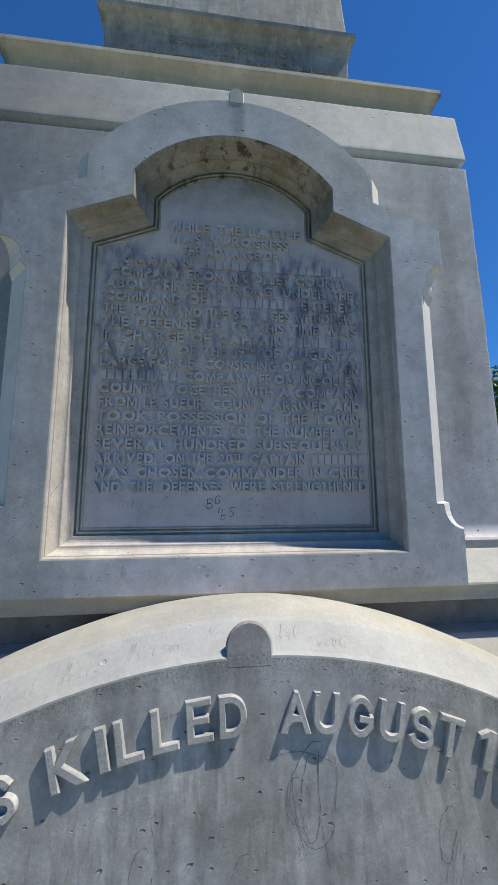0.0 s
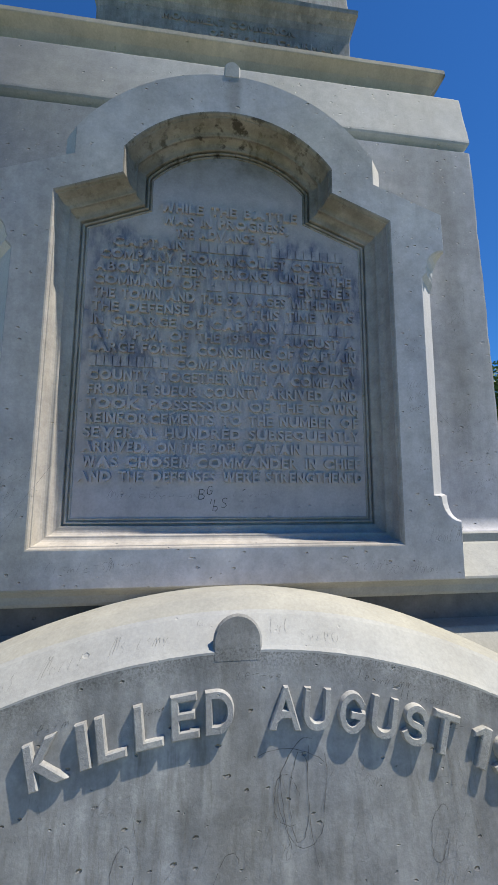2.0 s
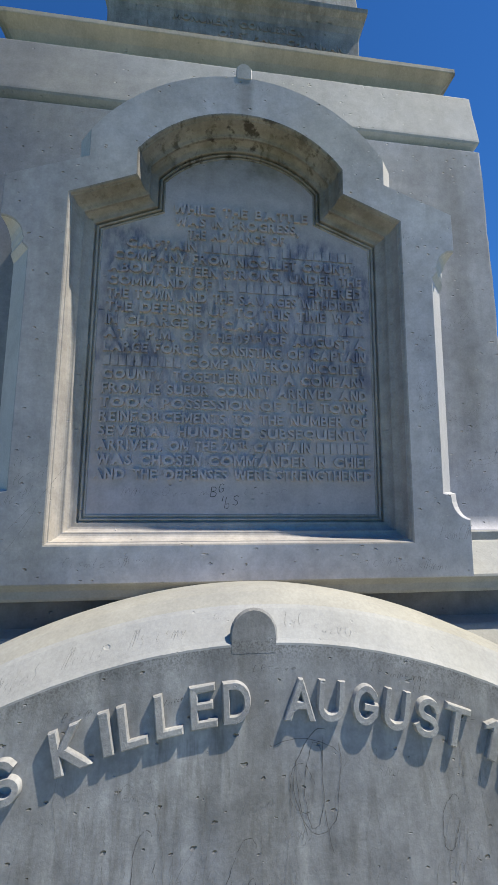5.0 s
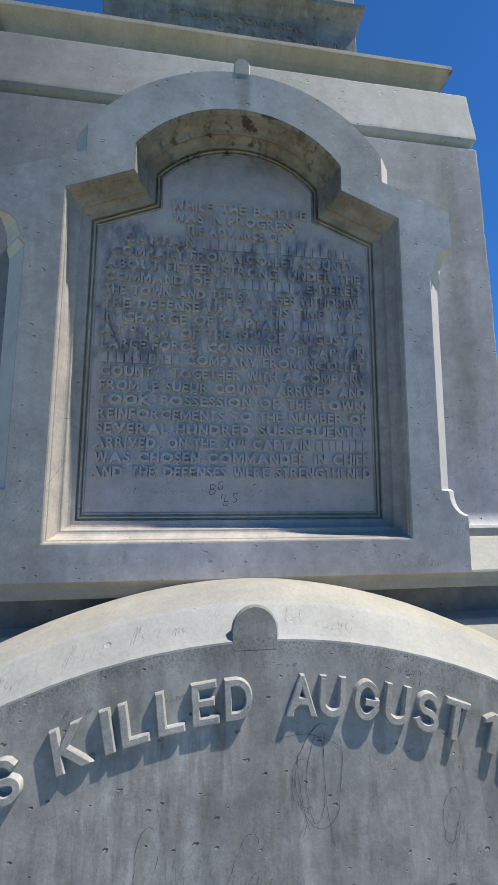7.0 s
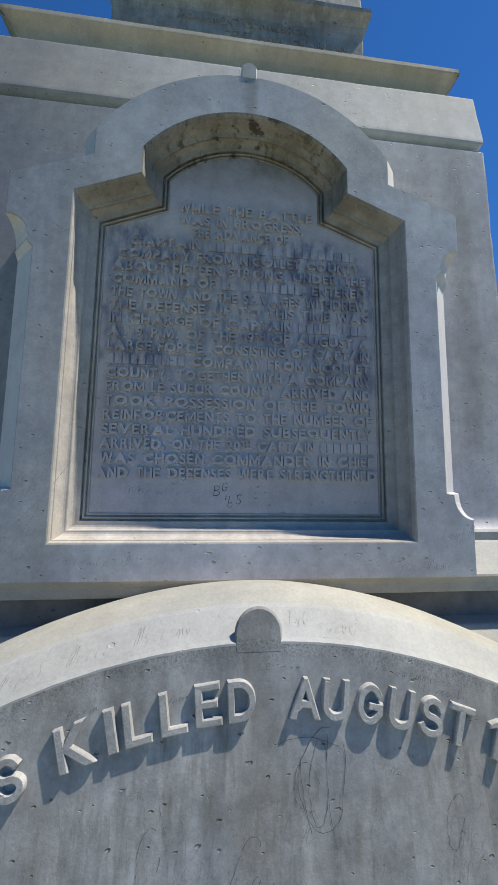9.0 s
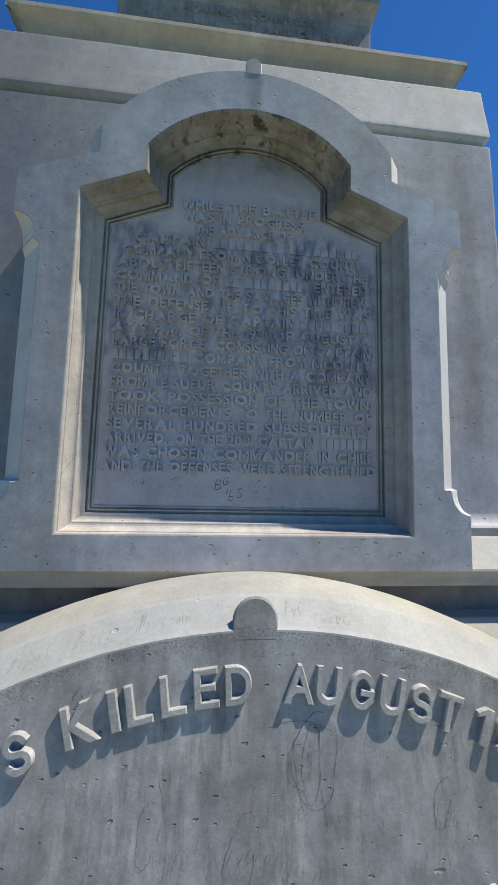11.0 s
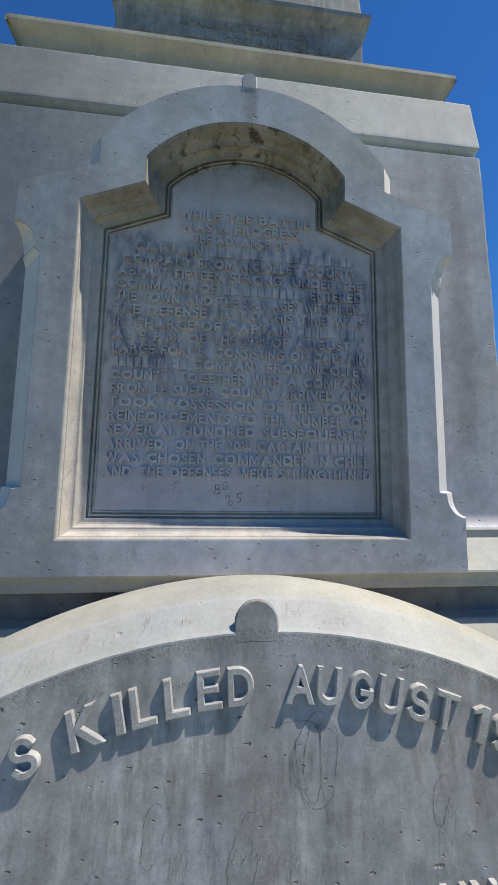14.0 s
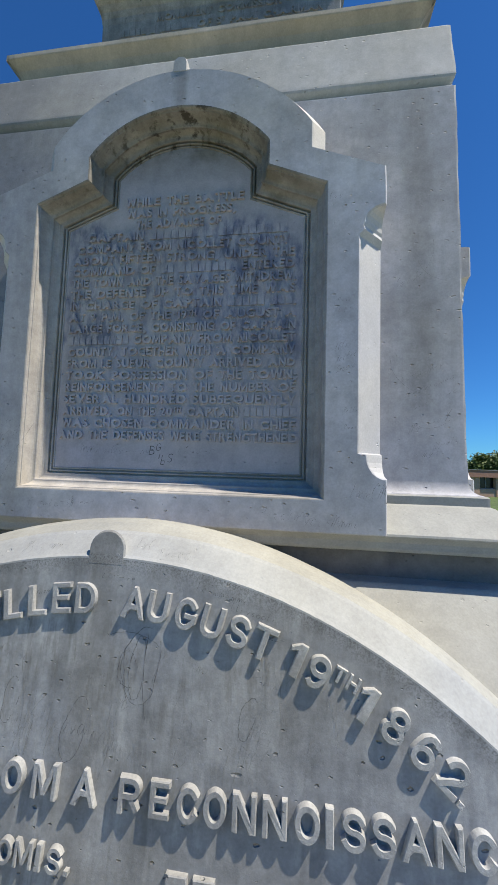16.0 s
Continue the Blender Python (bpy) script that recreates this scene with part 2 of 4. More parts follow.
def mesh_object(name, verts, faces, material, parent=None, label="", smooth=False):
    me = bpy.data.meshes.new(name)
    me.from_pydata([tuple(v) for v in verts], [], faces)
    me.materials.append(material)
    bm = bmesh.new()
    bm.from_mesh(me)
    bmesh.ops.recalc_face_normals(bm, faces=bm.faces)
    bm.to_mesh(me)
    bm.free()
    if smooth:
        for p in me.polygons:
            p.use_smooth = True
    me.update()
    ob = new(name, me)
    ob.parent = parent
    if label:
        tagged(ob, label)
    return ob


def part(name, bm, material, parent, label=""):
    me = bpy.data.meshes.new(name)
    bmesh.ops.recalc_face_normals(bm, faces=bm.faces)
    bm.to_mesh(me)
    bm.free()
    me.materials.append(material)
    ob = new(name, me)
    ob.parent = parent
    if label:
        tagged(ob, label)
    return ob


def loft(loops, closed=True, cap_first=False, cap_last=False):
    """Verts and quads between equal loops of points."""
    n = len(loops[0])
    verts = [p for loop in loops for p in loop]
    faces = []
    for k in range(len(loops) - 1):
        for i in range(n if closed else n - 1):
            j = (i + 1) % n
            faces.append((k * n + i, k * n + j, (k + 1) * n + j, (k + 1) * n + i))
    if cap_first:
        faces.append(tuple(range(n)))
    if cap_last:
        faces.append(tuple((len(loops) - 1) * n + i for i in range(n)))
    return verts, faces


SIDE = [0.0, 0.004, 0.012, 0.03] + [k / 36 for k in range(2, 35)] + [0.97, 0.988, 0.996]


def course(name, profile, material, parent, label="", chips=0.0, seed=1, wear=0.0025, broken=None):
    """A square course of masonry: profile of (half width, half depth, z), a little uneven, with worn and nicked corners."""
    levels = [profile[0]]
    for p in profile[1:]:
        q = levels[-1]
        n = max(1, int((p[2] - q[2]) / 0.045))
        levels += [tuple(q[i] + (p[i] - q[i]) * k / n for i in range(3)) for k in range(1, n + 1)]
    loops = []
    for hx, hy, z in levels:
        loop = []
        for side, (sx, sy, ex, ey) in enumerate(((-1, -1, 1, -1), (1, -1, 1, 1), (1, 1, -1, 1), (-1, 1, -1, -1))):
            for f in SIDE:
                p = Vector((CX + hx * (sx + (ex - sx) * f), YC + hy * (sy + (ey - sy) * f), z))
                p += noise.noise_vector(p * 5.0 + Vector((seed * 3.7, 0, 0))) * chips * 1.6
                if f == 0.0:
                    nick = noise.noise((z * 26.0, side * 5.0 + seed, 0.5))
                    pull = wear * max(0.1, 0.5 + noise.noise((z * 8.0, side * 3.0, seed))) + (0.012 * (nick - 0.38) if nick > 0.38 else 0.0) * min(1.0, wear * 250)
                    if broken and sy < 0 and broken[0] < z < broken[1]:
                        pull += broken[2]
                    p += Vector((-sx * pull, -sy * pull, 0))
                loop.append(tuple(p))
        loops.append(loop)
    v, f = loft(loops, True, True, True)
    return mesh_object(name, v, f, material, parent, label)


def arc_pts(cx, cz, r, a0, a1, n):
    return [(cx + r * math.cos(a0 + (a1 - a0) * i / n), cz + r * math.sin(a0 + (a1 - a0) * i / n)) for i in range(n + 1)]


def mirrored(half):
    """A closed outline from its right half, which runs from the bottom middle to the top middle."""
    return half + [(-x, z) for x, z in reversed(half) if abs(x) > 1e-6]


def inset(loop, d):
    """Offset a counter-clockwise outline inwards by d."""
    n, out = len(loop), []
    for i in range(n):
        p0, p1, p2 = Vector(loop[i - 1]), Vector(loop[i]), Vector(loop[(i + 1) % n])
        e1, e2 = (p1 - p0).normalized(), (p2 - p1).normalized()
        n1, n2 = Vector((-e1.y, e1.x)), Vector((-e2.y, e2.x))
        bis = n1 + n2
        bis = bis / max(bis.dot(n1), 0.35)
        out.append((p1.x + bis.x * d, p1.y + bis.y * d))
    return out


def at_depth(loop, y):
    return [(x, y, z) for x, z in loop]


# ---------------------------------------------------------------- glyphs
GLYPHS = {}


THIN = {"M": 0.018, "W": 0.018, "N": 0.03, "S": 0.022, "8": 0.016, "6": 0.018, "9": 0.018, "2": 0.022, "G": 0.026, "R": 0.03, "B": 0.026, "E": 0.04}


def wide_letter(w, s):
    return [(0, 0), (s, 0), (s, 0.66), (w / 2 - 0.07, 0.12), (w / 2 + 0.07, 0.12), (w - s, 0.66), (w - s, 0), (w, 0), (w, 1), (w - s * 1.2, 1), (w / 2, 0.40), (s * 1.2, 1), (0, 1)]


# straight-sided capitals: width and outline
STRAIGHT = {"M": (0.98, wide_letter(0.98, 0.19)),
            "N": (0.80, [(0, 0), (0.19, 0), (0.19, 0.64), (0.59, 0), (0.80, 0), (0.80, 1), (0.61, 1), (0.61, 0.36), (0.21, 1), (0, 1)]),
            "W": (1.14, [(0.20, 0), (0.40, 0), (0.57, 0.62), (0.74, 0), (0.94, 0), (1.14, 1), (0.95, 1), (0.83, 0.34), (0.66, 1), (0.48, 1), (0.31, 0.34), (0.19, 1), (0, 1)]),
            "E": (0.62, [(0, 0), (0.62, 0), (0.62, 0.18), (0.19, 0.18), (0.19, 0.42), (0.54, 0.42), (0.54, 0.60), (0.19, 0.60), (0.19, 0.82), (0.61, 0.82), (0.61, 1), (0, 1)]),
            "F": (0.60, [(0, 0), (0.19, 0), (0.19, 0.40), (0.53, 0.40), (0.53, 0.58), (0.19, 0.58), (0.19, 0.82), (0.60, 0.82), (0.60, 1), (0, 1)]),
            "T": (0.70, [(0.255, 0), (0.445, 0), (0.445, 0.82), (0.70, 0.82), (0.70, 1), (0, 1), (0, 0.82), (0.255, 0.82)]),
            "L": (0.58, [(0, 0), (0.58, 0), (0.58, 0.18), (0.19, 0.18), (0.19, 1), (0, 1)]),
            "1": (0.36, [(0.16, 0), (0.36, 0), (0.36, 1), (0.19, 1), (0.0, 0.80), (0.0, 0.66), (0.16, 0.76)]),
            "I": (0.19, [(0, 0), (0.19, 0), (0.19, 1), (0, 1)]),
            "H": (0.76, [(0, 0), (0.19, 0), (0.19, 0.41), (0.57, 0.41), (0.57, 0), (0.76, 0), (0.76, 1), (0.57, 1), (0.57, 0.59), (0.19, 0.59), (0.19, 1), (0, 1)]),
            "Y": (0.76, [(0.285, 0), (0.475, 0), (0.475, 0.40), (0.76, 1), (0.55, 1), (0.38, 0.60), (0.21, 1), (0, 1), (0.285, 0.40)])}


def glyph(ch, bold, depth, bevel=0.0, res=4):
    """Vertices and faces of one raised letter: 1 high, its left edge at 0, its back at z = 0."""
    bold = min(bold, THIN.get(ch, bold))
    key = (ch, bold, depth, bevel, res)
    if key in GLYPHS:
        return GLYPHS[key]
    if ch in STRAIGHT:
        w = STRAIGHT[ch][0]
        pts = STRAIGHT[ch][1]
        n = len(pts)
        v = [(x, y, z) for z in (0, depth) for x, y in pts]
        GLYPHS[key] = (v, [tuple(range(n, 2 * n))] + [(i, (i + 1) % n, n + (i + 1) % n, n + i) for i in range(n)], w)
        return GLYPHS[key]
    if ch == "#":
        w = 0.66
        v = [(x, y, z) for z in (0, depth) for x, y in ((0, 0), (w, 0), (w, 1), (0, 1))]
        GLYPHS[key] = (v, [(4, 5, 6, 7), (0, 1, 5, 4), (1, 2, 6, 5), (2, 3, 7, 6), (3, 0, 4, 7)], w)
        return GLYPHS[key]
    cu = bpy.data.curves.new("glyph", 'FONT')
    cu.body, cu.size, cu.offset, cu.resolution_u = ch, 1.36, bold, res
    cu.extrude, cu.bevel_depth, cu.bevel_resolution = depth / 2, bevel, 1
    tmp = bpy.data.objects.new("glyph", cu)
    scene.collection.objects.link(tmp)
    bpy.context.view_layer.update()
    me = bpy.data.meshes.new_from_object(tmp.evaluated_get(bpy.context.evaluated_depsgraph_get()))
    v = np.array([tuple(p.co) for p in me.vertices])
    f = [tuple(p.vertices) for p in me.polygons]
    bpy.data.objects.remove(tmp)
    bpy.data.meshes.remove(me)
    bpy.data.curves.remove(cu)
    v[:, 0] -= v[:, 0].min()
    v[:, 2] -= v[:, 2].min()
    if ch not in ".,;'":
        v[:, 1] = (v[:, 1] - v[:, 1].min()) / (v[:, 1].max() - v[:, 1].min())
    GLYPHS[key] = (v.tolist(), f, float(v[:, 0].max()))
    return GLYPHS[key]


TEXT_MESHES = {}


def text_line(body, x0, x1, y, z, height, depth, material, parent, bold=0.072, gap=0.115, space=0.58):
    """One justified line of raised letters, each an object, from x0 to x1 on z, facing -y; # is a plain bar."""
    pen, items, small = 0.0, [], False
    for ch in body:
        if ch == " ":
            pen += space
        elif ch == "^":
            small = not small
        else:
            v, f, w = glyph(ch, bold, 0.3, 0.0, 3)
            key = (ch, material.name)
            if key not in TEXT_MESHES:
                me = bpy.data.meshes.new("letter")
                me.from_pydata([tuple(p) for p in v], [], f)
                me.materials.append(material)
                TEXT_MESHES[key] = me
            k = 0.62 if small else 1.0
            items.append((pen, TEXT_MESHES[key], k))
            pen += w * k + gap
    sx = (x1 - x0) / (pen - gap)
    for p, me, k in items:
        ob = new("letter", me)
        ob.parent = parent
        ob.matrix_local = Matrix.Translation((x0 + p * sx, y, z + (1 - k) * height)) @ pose(0, 0, 0, 90) @ Matrix.Diagonal((sx * k, height * k, depth / 0.3 * (0.55 if me is TEXT_MESHES.get(("#", material.name)) else 1.0), 1))


# ---------------------------------------------------------------- the monument: courses
monument = tagged(new("monument"), "pale grey limestone monument with arched tablets on a stone terrace", "monument")
monument.empty_display_size = 0.2

course("plinth", [(1.9, 1.9, 0.0), (1.9, 1.9, 0.30), (1.88, 1.88, 0.32), (1.68, 1.68, 0.82), (1.64, 1.64, 0.86), (1.306, 1.306, 1.171), (1.300, 1.300, 1.174), (1.238, 1.238, 1.177)], CREAM, monument, "pale cream limestone plinth with a sloping top", 0.0008, 3)
course("neck", [(1.236, 1.236, 1.10), (1.236, 1.236, 1.2745)], NECK, monument, "grey limestone neck under the base course, darkened with painted shade", 0.0008, 14)
course("base_course", [(1.238, 1.238, 1.274), (1.292, 1.292, 1.277), (1.301, 1.301, 1.281), (1.305, 1.305, 1.290), (1.306, 1.306, 1.300)]
       + [(1.309, 1.309, 1.312), (1.318, 1.318, 1.324), (1.327, 1.327, 1.332), (1.330, 1.330, 1.337), (1.328, 1.328, 1.344),
          (1.215, 1.215, 1.432), (1.203, 1.203, 1.437), (1.203, 1.203, 1.468), (1.198, 1.198, 1.473)], CREAM, monument, "weathered cream limestone base course with a sloping shoulder", 0.0009, 4)
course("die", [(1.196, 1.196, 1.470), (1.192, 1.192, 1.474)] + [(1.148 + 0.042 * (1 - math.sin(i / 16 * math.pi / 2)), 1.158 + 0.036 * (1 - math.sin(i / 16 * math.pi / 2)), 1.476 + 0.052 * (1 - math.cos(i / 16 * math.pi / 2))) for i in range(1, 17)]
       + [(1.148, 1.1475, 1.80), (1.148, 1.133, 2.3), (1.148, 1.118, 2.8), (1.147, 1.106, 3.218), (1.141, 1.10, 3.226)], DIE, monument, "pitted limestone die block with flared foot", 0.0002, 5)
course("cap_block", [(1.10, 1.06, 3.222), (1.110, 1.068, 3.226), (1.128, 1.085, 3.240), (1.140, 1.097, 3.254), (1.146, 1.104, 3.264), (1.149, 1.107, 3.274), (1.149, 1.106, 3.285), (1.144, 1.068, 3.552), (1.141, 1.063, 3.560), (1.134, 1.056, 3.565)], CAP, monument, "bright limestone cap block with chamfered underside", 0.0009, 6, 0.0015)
course("cornice", [(1.02, 0.995, 3.538), (1.02, 0.996, 3.575)] + [(a, b, c) for a, b, c in ((1.024, 1.0, 3.60), (1.034, 1.011, 3.63), (1.05, 1.028, 3.662), (1.072, 1.047, 3.684), (1.084, 1.057, 3.694), (1.088, 1.061, 3.697), (1.090, 1.063, 3.702), (1.089, 1.062, 3.722), (1.084, 1.057, 3.728))]
       + [(0.80, 0.90, 3.775)], CORNICE, monument, "stained limestone cornice with hollow underside", 0.0006, 7, 0.004, (3.692, 3.735, 0.022))
# darker face stone stands in for the shade below the flare
course("upper_block", [(0.69, 0.838, 3.76), (0.69, 0.838, 4.14), (0.693, 0.842, 4.175), (0.699, 0.853, 4.205), (0.707, 0.872, 4.228), (0.719, 0.896, 4.243), (0.721, 0.90, 4.265),
                       (0.70, 0.83, 4.295), (0.68, 0.79, 4.75), (0.655, 0.75, 5.3), (0.62, 0.71, 6.2)], FACE, monument, "upper limestone block with flared inscribed band", 0.001, 8)

# ---------------------------------------------------------------- the arched tablet and its surround
FRONT = 1.125
TABLET_Y = FRONT + 0.1013
OUTER = mirrored([(0, 1.334), (0.40, 1.334), (0.81, 1.334), (0.81, 1.43), (0.81, 1.53)]
                 + [(0.81 - 0.066 * math.sin(i / 6 * math.pi / 2), 1.53 + 0.075 * (1 - math.cos(i / 6 * math.pi / 2))) for i in range(1, 7)]
                 + [(0.742, 1.614), (0.715, 1.619), (0.715, 1.9), (0.715, 2.2), (0.715, 2.413), (0.736, 2.436), (0.730, 2.452)]
                 + [(0.736 + 0.072 * (1 - math.cos(i / 6 * math.pi / 2)), 2.463 + 0.062 * math.sin(i / 6 * math.pi / 2)) for i in range(0, 7)]
                 + [(0.808, 2.60), (0.806, 2.678), (0.67, 2.729), (0.54, 2.778), (0.54, 2.88)]
                 + [(0.654 * math.sin(a), 2.511 + 0.654 * math.cos(a)) for a in [math.asin(0.54 / 0.654) * (1 - i / 16) for i in range(1, 17)]])
OPENING = mirrored([(0, 1.452), (0.30, 1.452), (0.595, 1.452), (0.595, 1.9), (0.595, 2.3), (0.595, 2.63), (0.48, 2.676), (0.372, 2.72), (0.372, 2.82)]
                   + [(0.470 * math.sin(a), 2.533 + 0.470 * math.cos(a)) for a in [math.asin(0.372 / 0.470) * (1 - i / 16) for i in range(1, 17)]])


def chamfer_at(x, z):
    """Width of the splay round the surround: wide along the jambs and scooped out at their ends, narrower round the arched head, none on ears and feet."""
    if 1.53 < z < 2.53:
        return max(0.0, 0.808 - abs(x))
    return 0.048 if z > 2.777 and abs(x) < 0.56 else 0.0


SPLAY = [chamfer_at(x, z) for x, z in OUTER]
WIDE = [(x + math.copysign(c, x) if z < 2.6 else x + math.copysign(c, x) * min(1.0, abs(x) / 0.4), z + (c * 0.75 * (1 - abs(x) / 0.54) if z > 2.7 and c > 0 else 0)) for (x, z), c in zip(OUTER, SPLAY)]


def surround_mesh():
    from mathutils.geometry import tessellate_polygon
    fo, fi = inset(OUTER, 0.005), inset(OPENING, -0.003)
    flat = [Vector((x, z, 0)) for x, z in fo], [Vector((x, z, 0)) for x, z in fi]
    tris = tessellate_polygon([list(flat[0]), list(flat[1])])
    verts = at_depth(fo, FRONT) + at_depth(fi, FRONT)
    faces = [tuple(t) for t in tris]
    back = [(x, FRONT + 0.006 + c, z) for (x, z), c in zip(WIDE, SPLAY)]
    for v, f in (loft([at_depth(fo, FRONT), at_depth(OUTER, FRONT + 0.006)]), loft([back, at_depth(WIDE, 1.38)])):
        b = len(verts)
        verts += v
        faces += [tuple(b + i for i in q) for q in f]
    v, f = loft([at_depth(OUTER, FRONT + 0.006), back])
    return verts, faces, v, f


def placed(verts, turn):
    """Front-face geometry, drawn about x = 0, set on one of the monument's four sides."""
    m = Matrix.Translation((CX, YC, 0)) @ Matrix.Rotation(radians(90 * turn), 4, 'Z') @ Matrix.Translation((0, -YC, 0))
    return [tuple(m @ Vector(p)) for p in verts]


# moulding of the opening: (inset, depth behind the front)
PROFILE = [(-0.003, 0.0), (0.0015, 0.0015), (0.0045, 0.005), (0.0055, 0.0105), (0.0085, 0.0118), (0.0092, 0.018), (0.0102, 0.028), (0.0122, 0.039), (0.0157, 0.0475), (0.0205, 0.053), (0.0258, 0.0555), (0.0300, 0.056), (0.0325, 0.0575),
           (0.0335, 0.0605), (0.0322, 0.0635), (0.0302, 0.0665), (0.0302, 0.0705), (0.0335, 0.0785), (0.0385, 0.0848), (0.0455, 0.0885), (0.053, 0.0895), (0.0570, 0.0905), (0.0580, 0.0945), (0.0572, 0.101), (0.0578, 0.107), (0.0636, 0.107),
           (0.0642, 0.099), (0.0662, 0.0955), (0.0695, 0.0948), (0.0718, 0.0972), (0.0722, 0.106), (0.0770, 0.106), (0.0776, 0.099), (0.0800, 0.0972), (0.0828, 0.0980), (0.084, 0.1005), (0.084, 0.112)]


def knob_outline(hw, base, mid, n=14):
    return [(hw, base)] + arc_pts(0, mid, hw, 0, math.pi, n) + [(-hw, base)]


def knob_mesh(hw, base, mid, y0, y1, taper=0.0):
    """A round-headed boss; taper: how much narrower it is at its back."""
    lo = knob_outline(hw, base, mid)
    small = inset(lo, 0.004)
    return loft([at_depth(small, y0), at_depth(lo, y0 + 0.005), at_depth(inset(lo, taper * 0.35), y0 + 0.016), at_depth(inset(lo, taper), y1)], True, True, True)


for turn in range(4):
    v, f, splay_v, splay_f = surround_mesh()
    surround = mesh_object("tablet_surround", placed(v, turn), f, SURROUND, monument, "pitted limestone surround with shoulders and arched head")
    mesh_object("splay", placed(splay_v, turn), splay_f, SPLAYED, surround, "smooth cream limestone splay along the surround's edge, lightened for sun")
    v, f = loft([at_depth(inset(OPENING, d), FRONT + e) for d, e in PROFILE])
    mesh_object("moulding", placed(v, turn), f, MOULD if turn == 0 else STONE, surround, "stepped hollow moulding with dark mould stains and painted soffit shade")
    inner = inset(OPENING, 0.0785)
    from mathutils.geometry import tessellate_polygon
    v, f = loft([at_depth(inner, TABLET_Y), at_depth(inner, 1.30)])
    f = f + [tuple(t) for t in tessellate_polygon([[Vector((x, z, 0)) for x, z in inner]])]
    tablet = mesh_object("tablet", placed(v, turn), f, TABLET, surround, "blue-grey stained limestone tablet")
    v, f = knob_mesh(0.030, 3.152, 3.192, 1.1235, 1.38)
    mesh_object("knob", placed(v, turn), f, STONE, surround, "small rounded stone knob on the arch")
    if turn == 0:
        front_surround = surround

LINES = [("WHILE THE BATTLE", -0.258, 0.272), ("WAS IN PROGRESS,", -0.25, 0.238), ("THE ADVANCE OF", -0.20, 0.175), ("CAPTAIN ####### # #########", -0.43, 0.455),
         ("COMPANY FROM NICOLLET COUNTY", -0.472, 0.465), ("ABOUT FIFTEEN STRONG, UNDER THE", -0.49, 0.488), ("COMMAND OF ## ########, ENTERED", -0.49, 0.49),
         ("THE TOWN AND THE SAVAGES WITHDREW.", -0.488, 0.497), ("THE DEFENSE UP TO THIS TIME WAS", -0.49, 0.494), ("IN CHARGE OF CAPTAIN ##### ###.", -0.49, 0.499),
         ("AT 9 P.M. OF THE 19^TH^ OF AUGUST A", -0.492, 0.498), ("LARGE FORCE, CONSISTING OF CAPTAIN", -0.49, 0.497), ("########## COMPANY FROM NICOLLET", -0.49, 0.495),
         ("COUNTY, TOGETHER WITH A COMPANY", -0.489, 0.497), ("FROM LE SUEUR COUNTY ARRIVED AND", -0.488, 0.50), ("TOOK POSSESSION OF THE TOWN;", -0.49, 0.506),
         ("REINFORCEMENTS TO THE NUMBER OF", -0.493, 0.502), ("SEVERAL HUNDRED SUBSEQUENTLY", -0.493, 0.503), ("ARRIVED. ON THE 20^TH^ CAPTAIN ########", -0.498, 0.505),
         ("WAS CHOSEN COMMANDER IN CHIEF", -0.494, 0.505), ("AND THE DEFENSES WERE STRENGTHENED", -0.508, 0.514)]
for k, (body, x0, x1) in enumerate(LINES):
    text_line(body, 0.0885 + 0.981 * x0, 0.0885 + 0.981 * x1, TABLET_Y + 0.0003, 2.665 - 0.0505 * k, 0.0363, 0.0100, TABLET, front_surround)

for body, w, z, x in (("MONUMENT COMMISSION", 0.72, 4.118, 0.01), ("##### # ###### OF S^T^ PAUL CHAIRMAN", 1.17, 4.046, 0.01), ("#### # ####### OF MANKATO", 0.95, 3.974, -0.09)):
    text_line(body, CX + x - w / 2, CX + x + w / 2, 1.6195, z, 0.044, 0.006, FACE, monument)

# ---------------------------------------------------------------- the arched block in front
ACX, ACZ, LEAN_K = 0.11, -0.11, 0.14


def face_y(z):
    return 0.755 - LEAN_K * (1.31 - z)


def arch_loop(r, y_add, foot, half, y_flat=None, n=180):
    """Outline of the arched block at radius r: up one side, over the arch, down the other."""
    a = math.asin(half / r)
    pts = [(half, foot)]
    for i in range(n + 1):
        b = a * (1 - 2 * i / n)
        flat = min(max((b - 0.04) / 0.32, 0.0), 1.0)
        worn = 0.35 * flat * (max(r - 1.478, 0.0) + 0.15 * max(y_add - 0.06, 0.0))   # the roll is worn flatter along one haunch
        pts.append(((r - worn) * math.sin(b), ACZ + (r - worn) * math.cos(b)))
    pts.append((-half, foot))
    return [(ACX + x, (face_y(z) + y_add) if y_flat is None else max(y_flat, face_y(z) + 0.02), z) for x, z in pts]


arch_rng = random.Random(11)
edge = [(x, y + arch_rng.uniform(-1, 1) * 0.0002, z + arch_rng.uniform(-1, 1) * 0.0005) for x, y, z in arch_loop(1.42, 0.0, 0.0, 1.16)]
loops = [arch_loop(1.416, 0.0, 0.0, 1.155), edge, arch_loop(1.426, 0.007, 0.0, 1.165), arch_loop(1.471, 0.052, 0.0, 1.21), arch_loop(1.477, 0.060, 0.0, 1.215),
         arch_loop(1.494, 0.095, 0.0, 1.23), arch_loop(1.500, 0.125, 0.0, 1.235), arch_loop(1.497, 0.165, 0.0, 1.235), arch_loop(1.480, 0.24, 0.0, 1.235), arch_loop(1.42, 0.42, 0.0, 1.235), arch_loop(1.40, 0.60, 0.0, 1.235)]
# top yellower than the rim: the sun's warmth is put into its colour
v, f = loft(loops[4:], False, False, True)
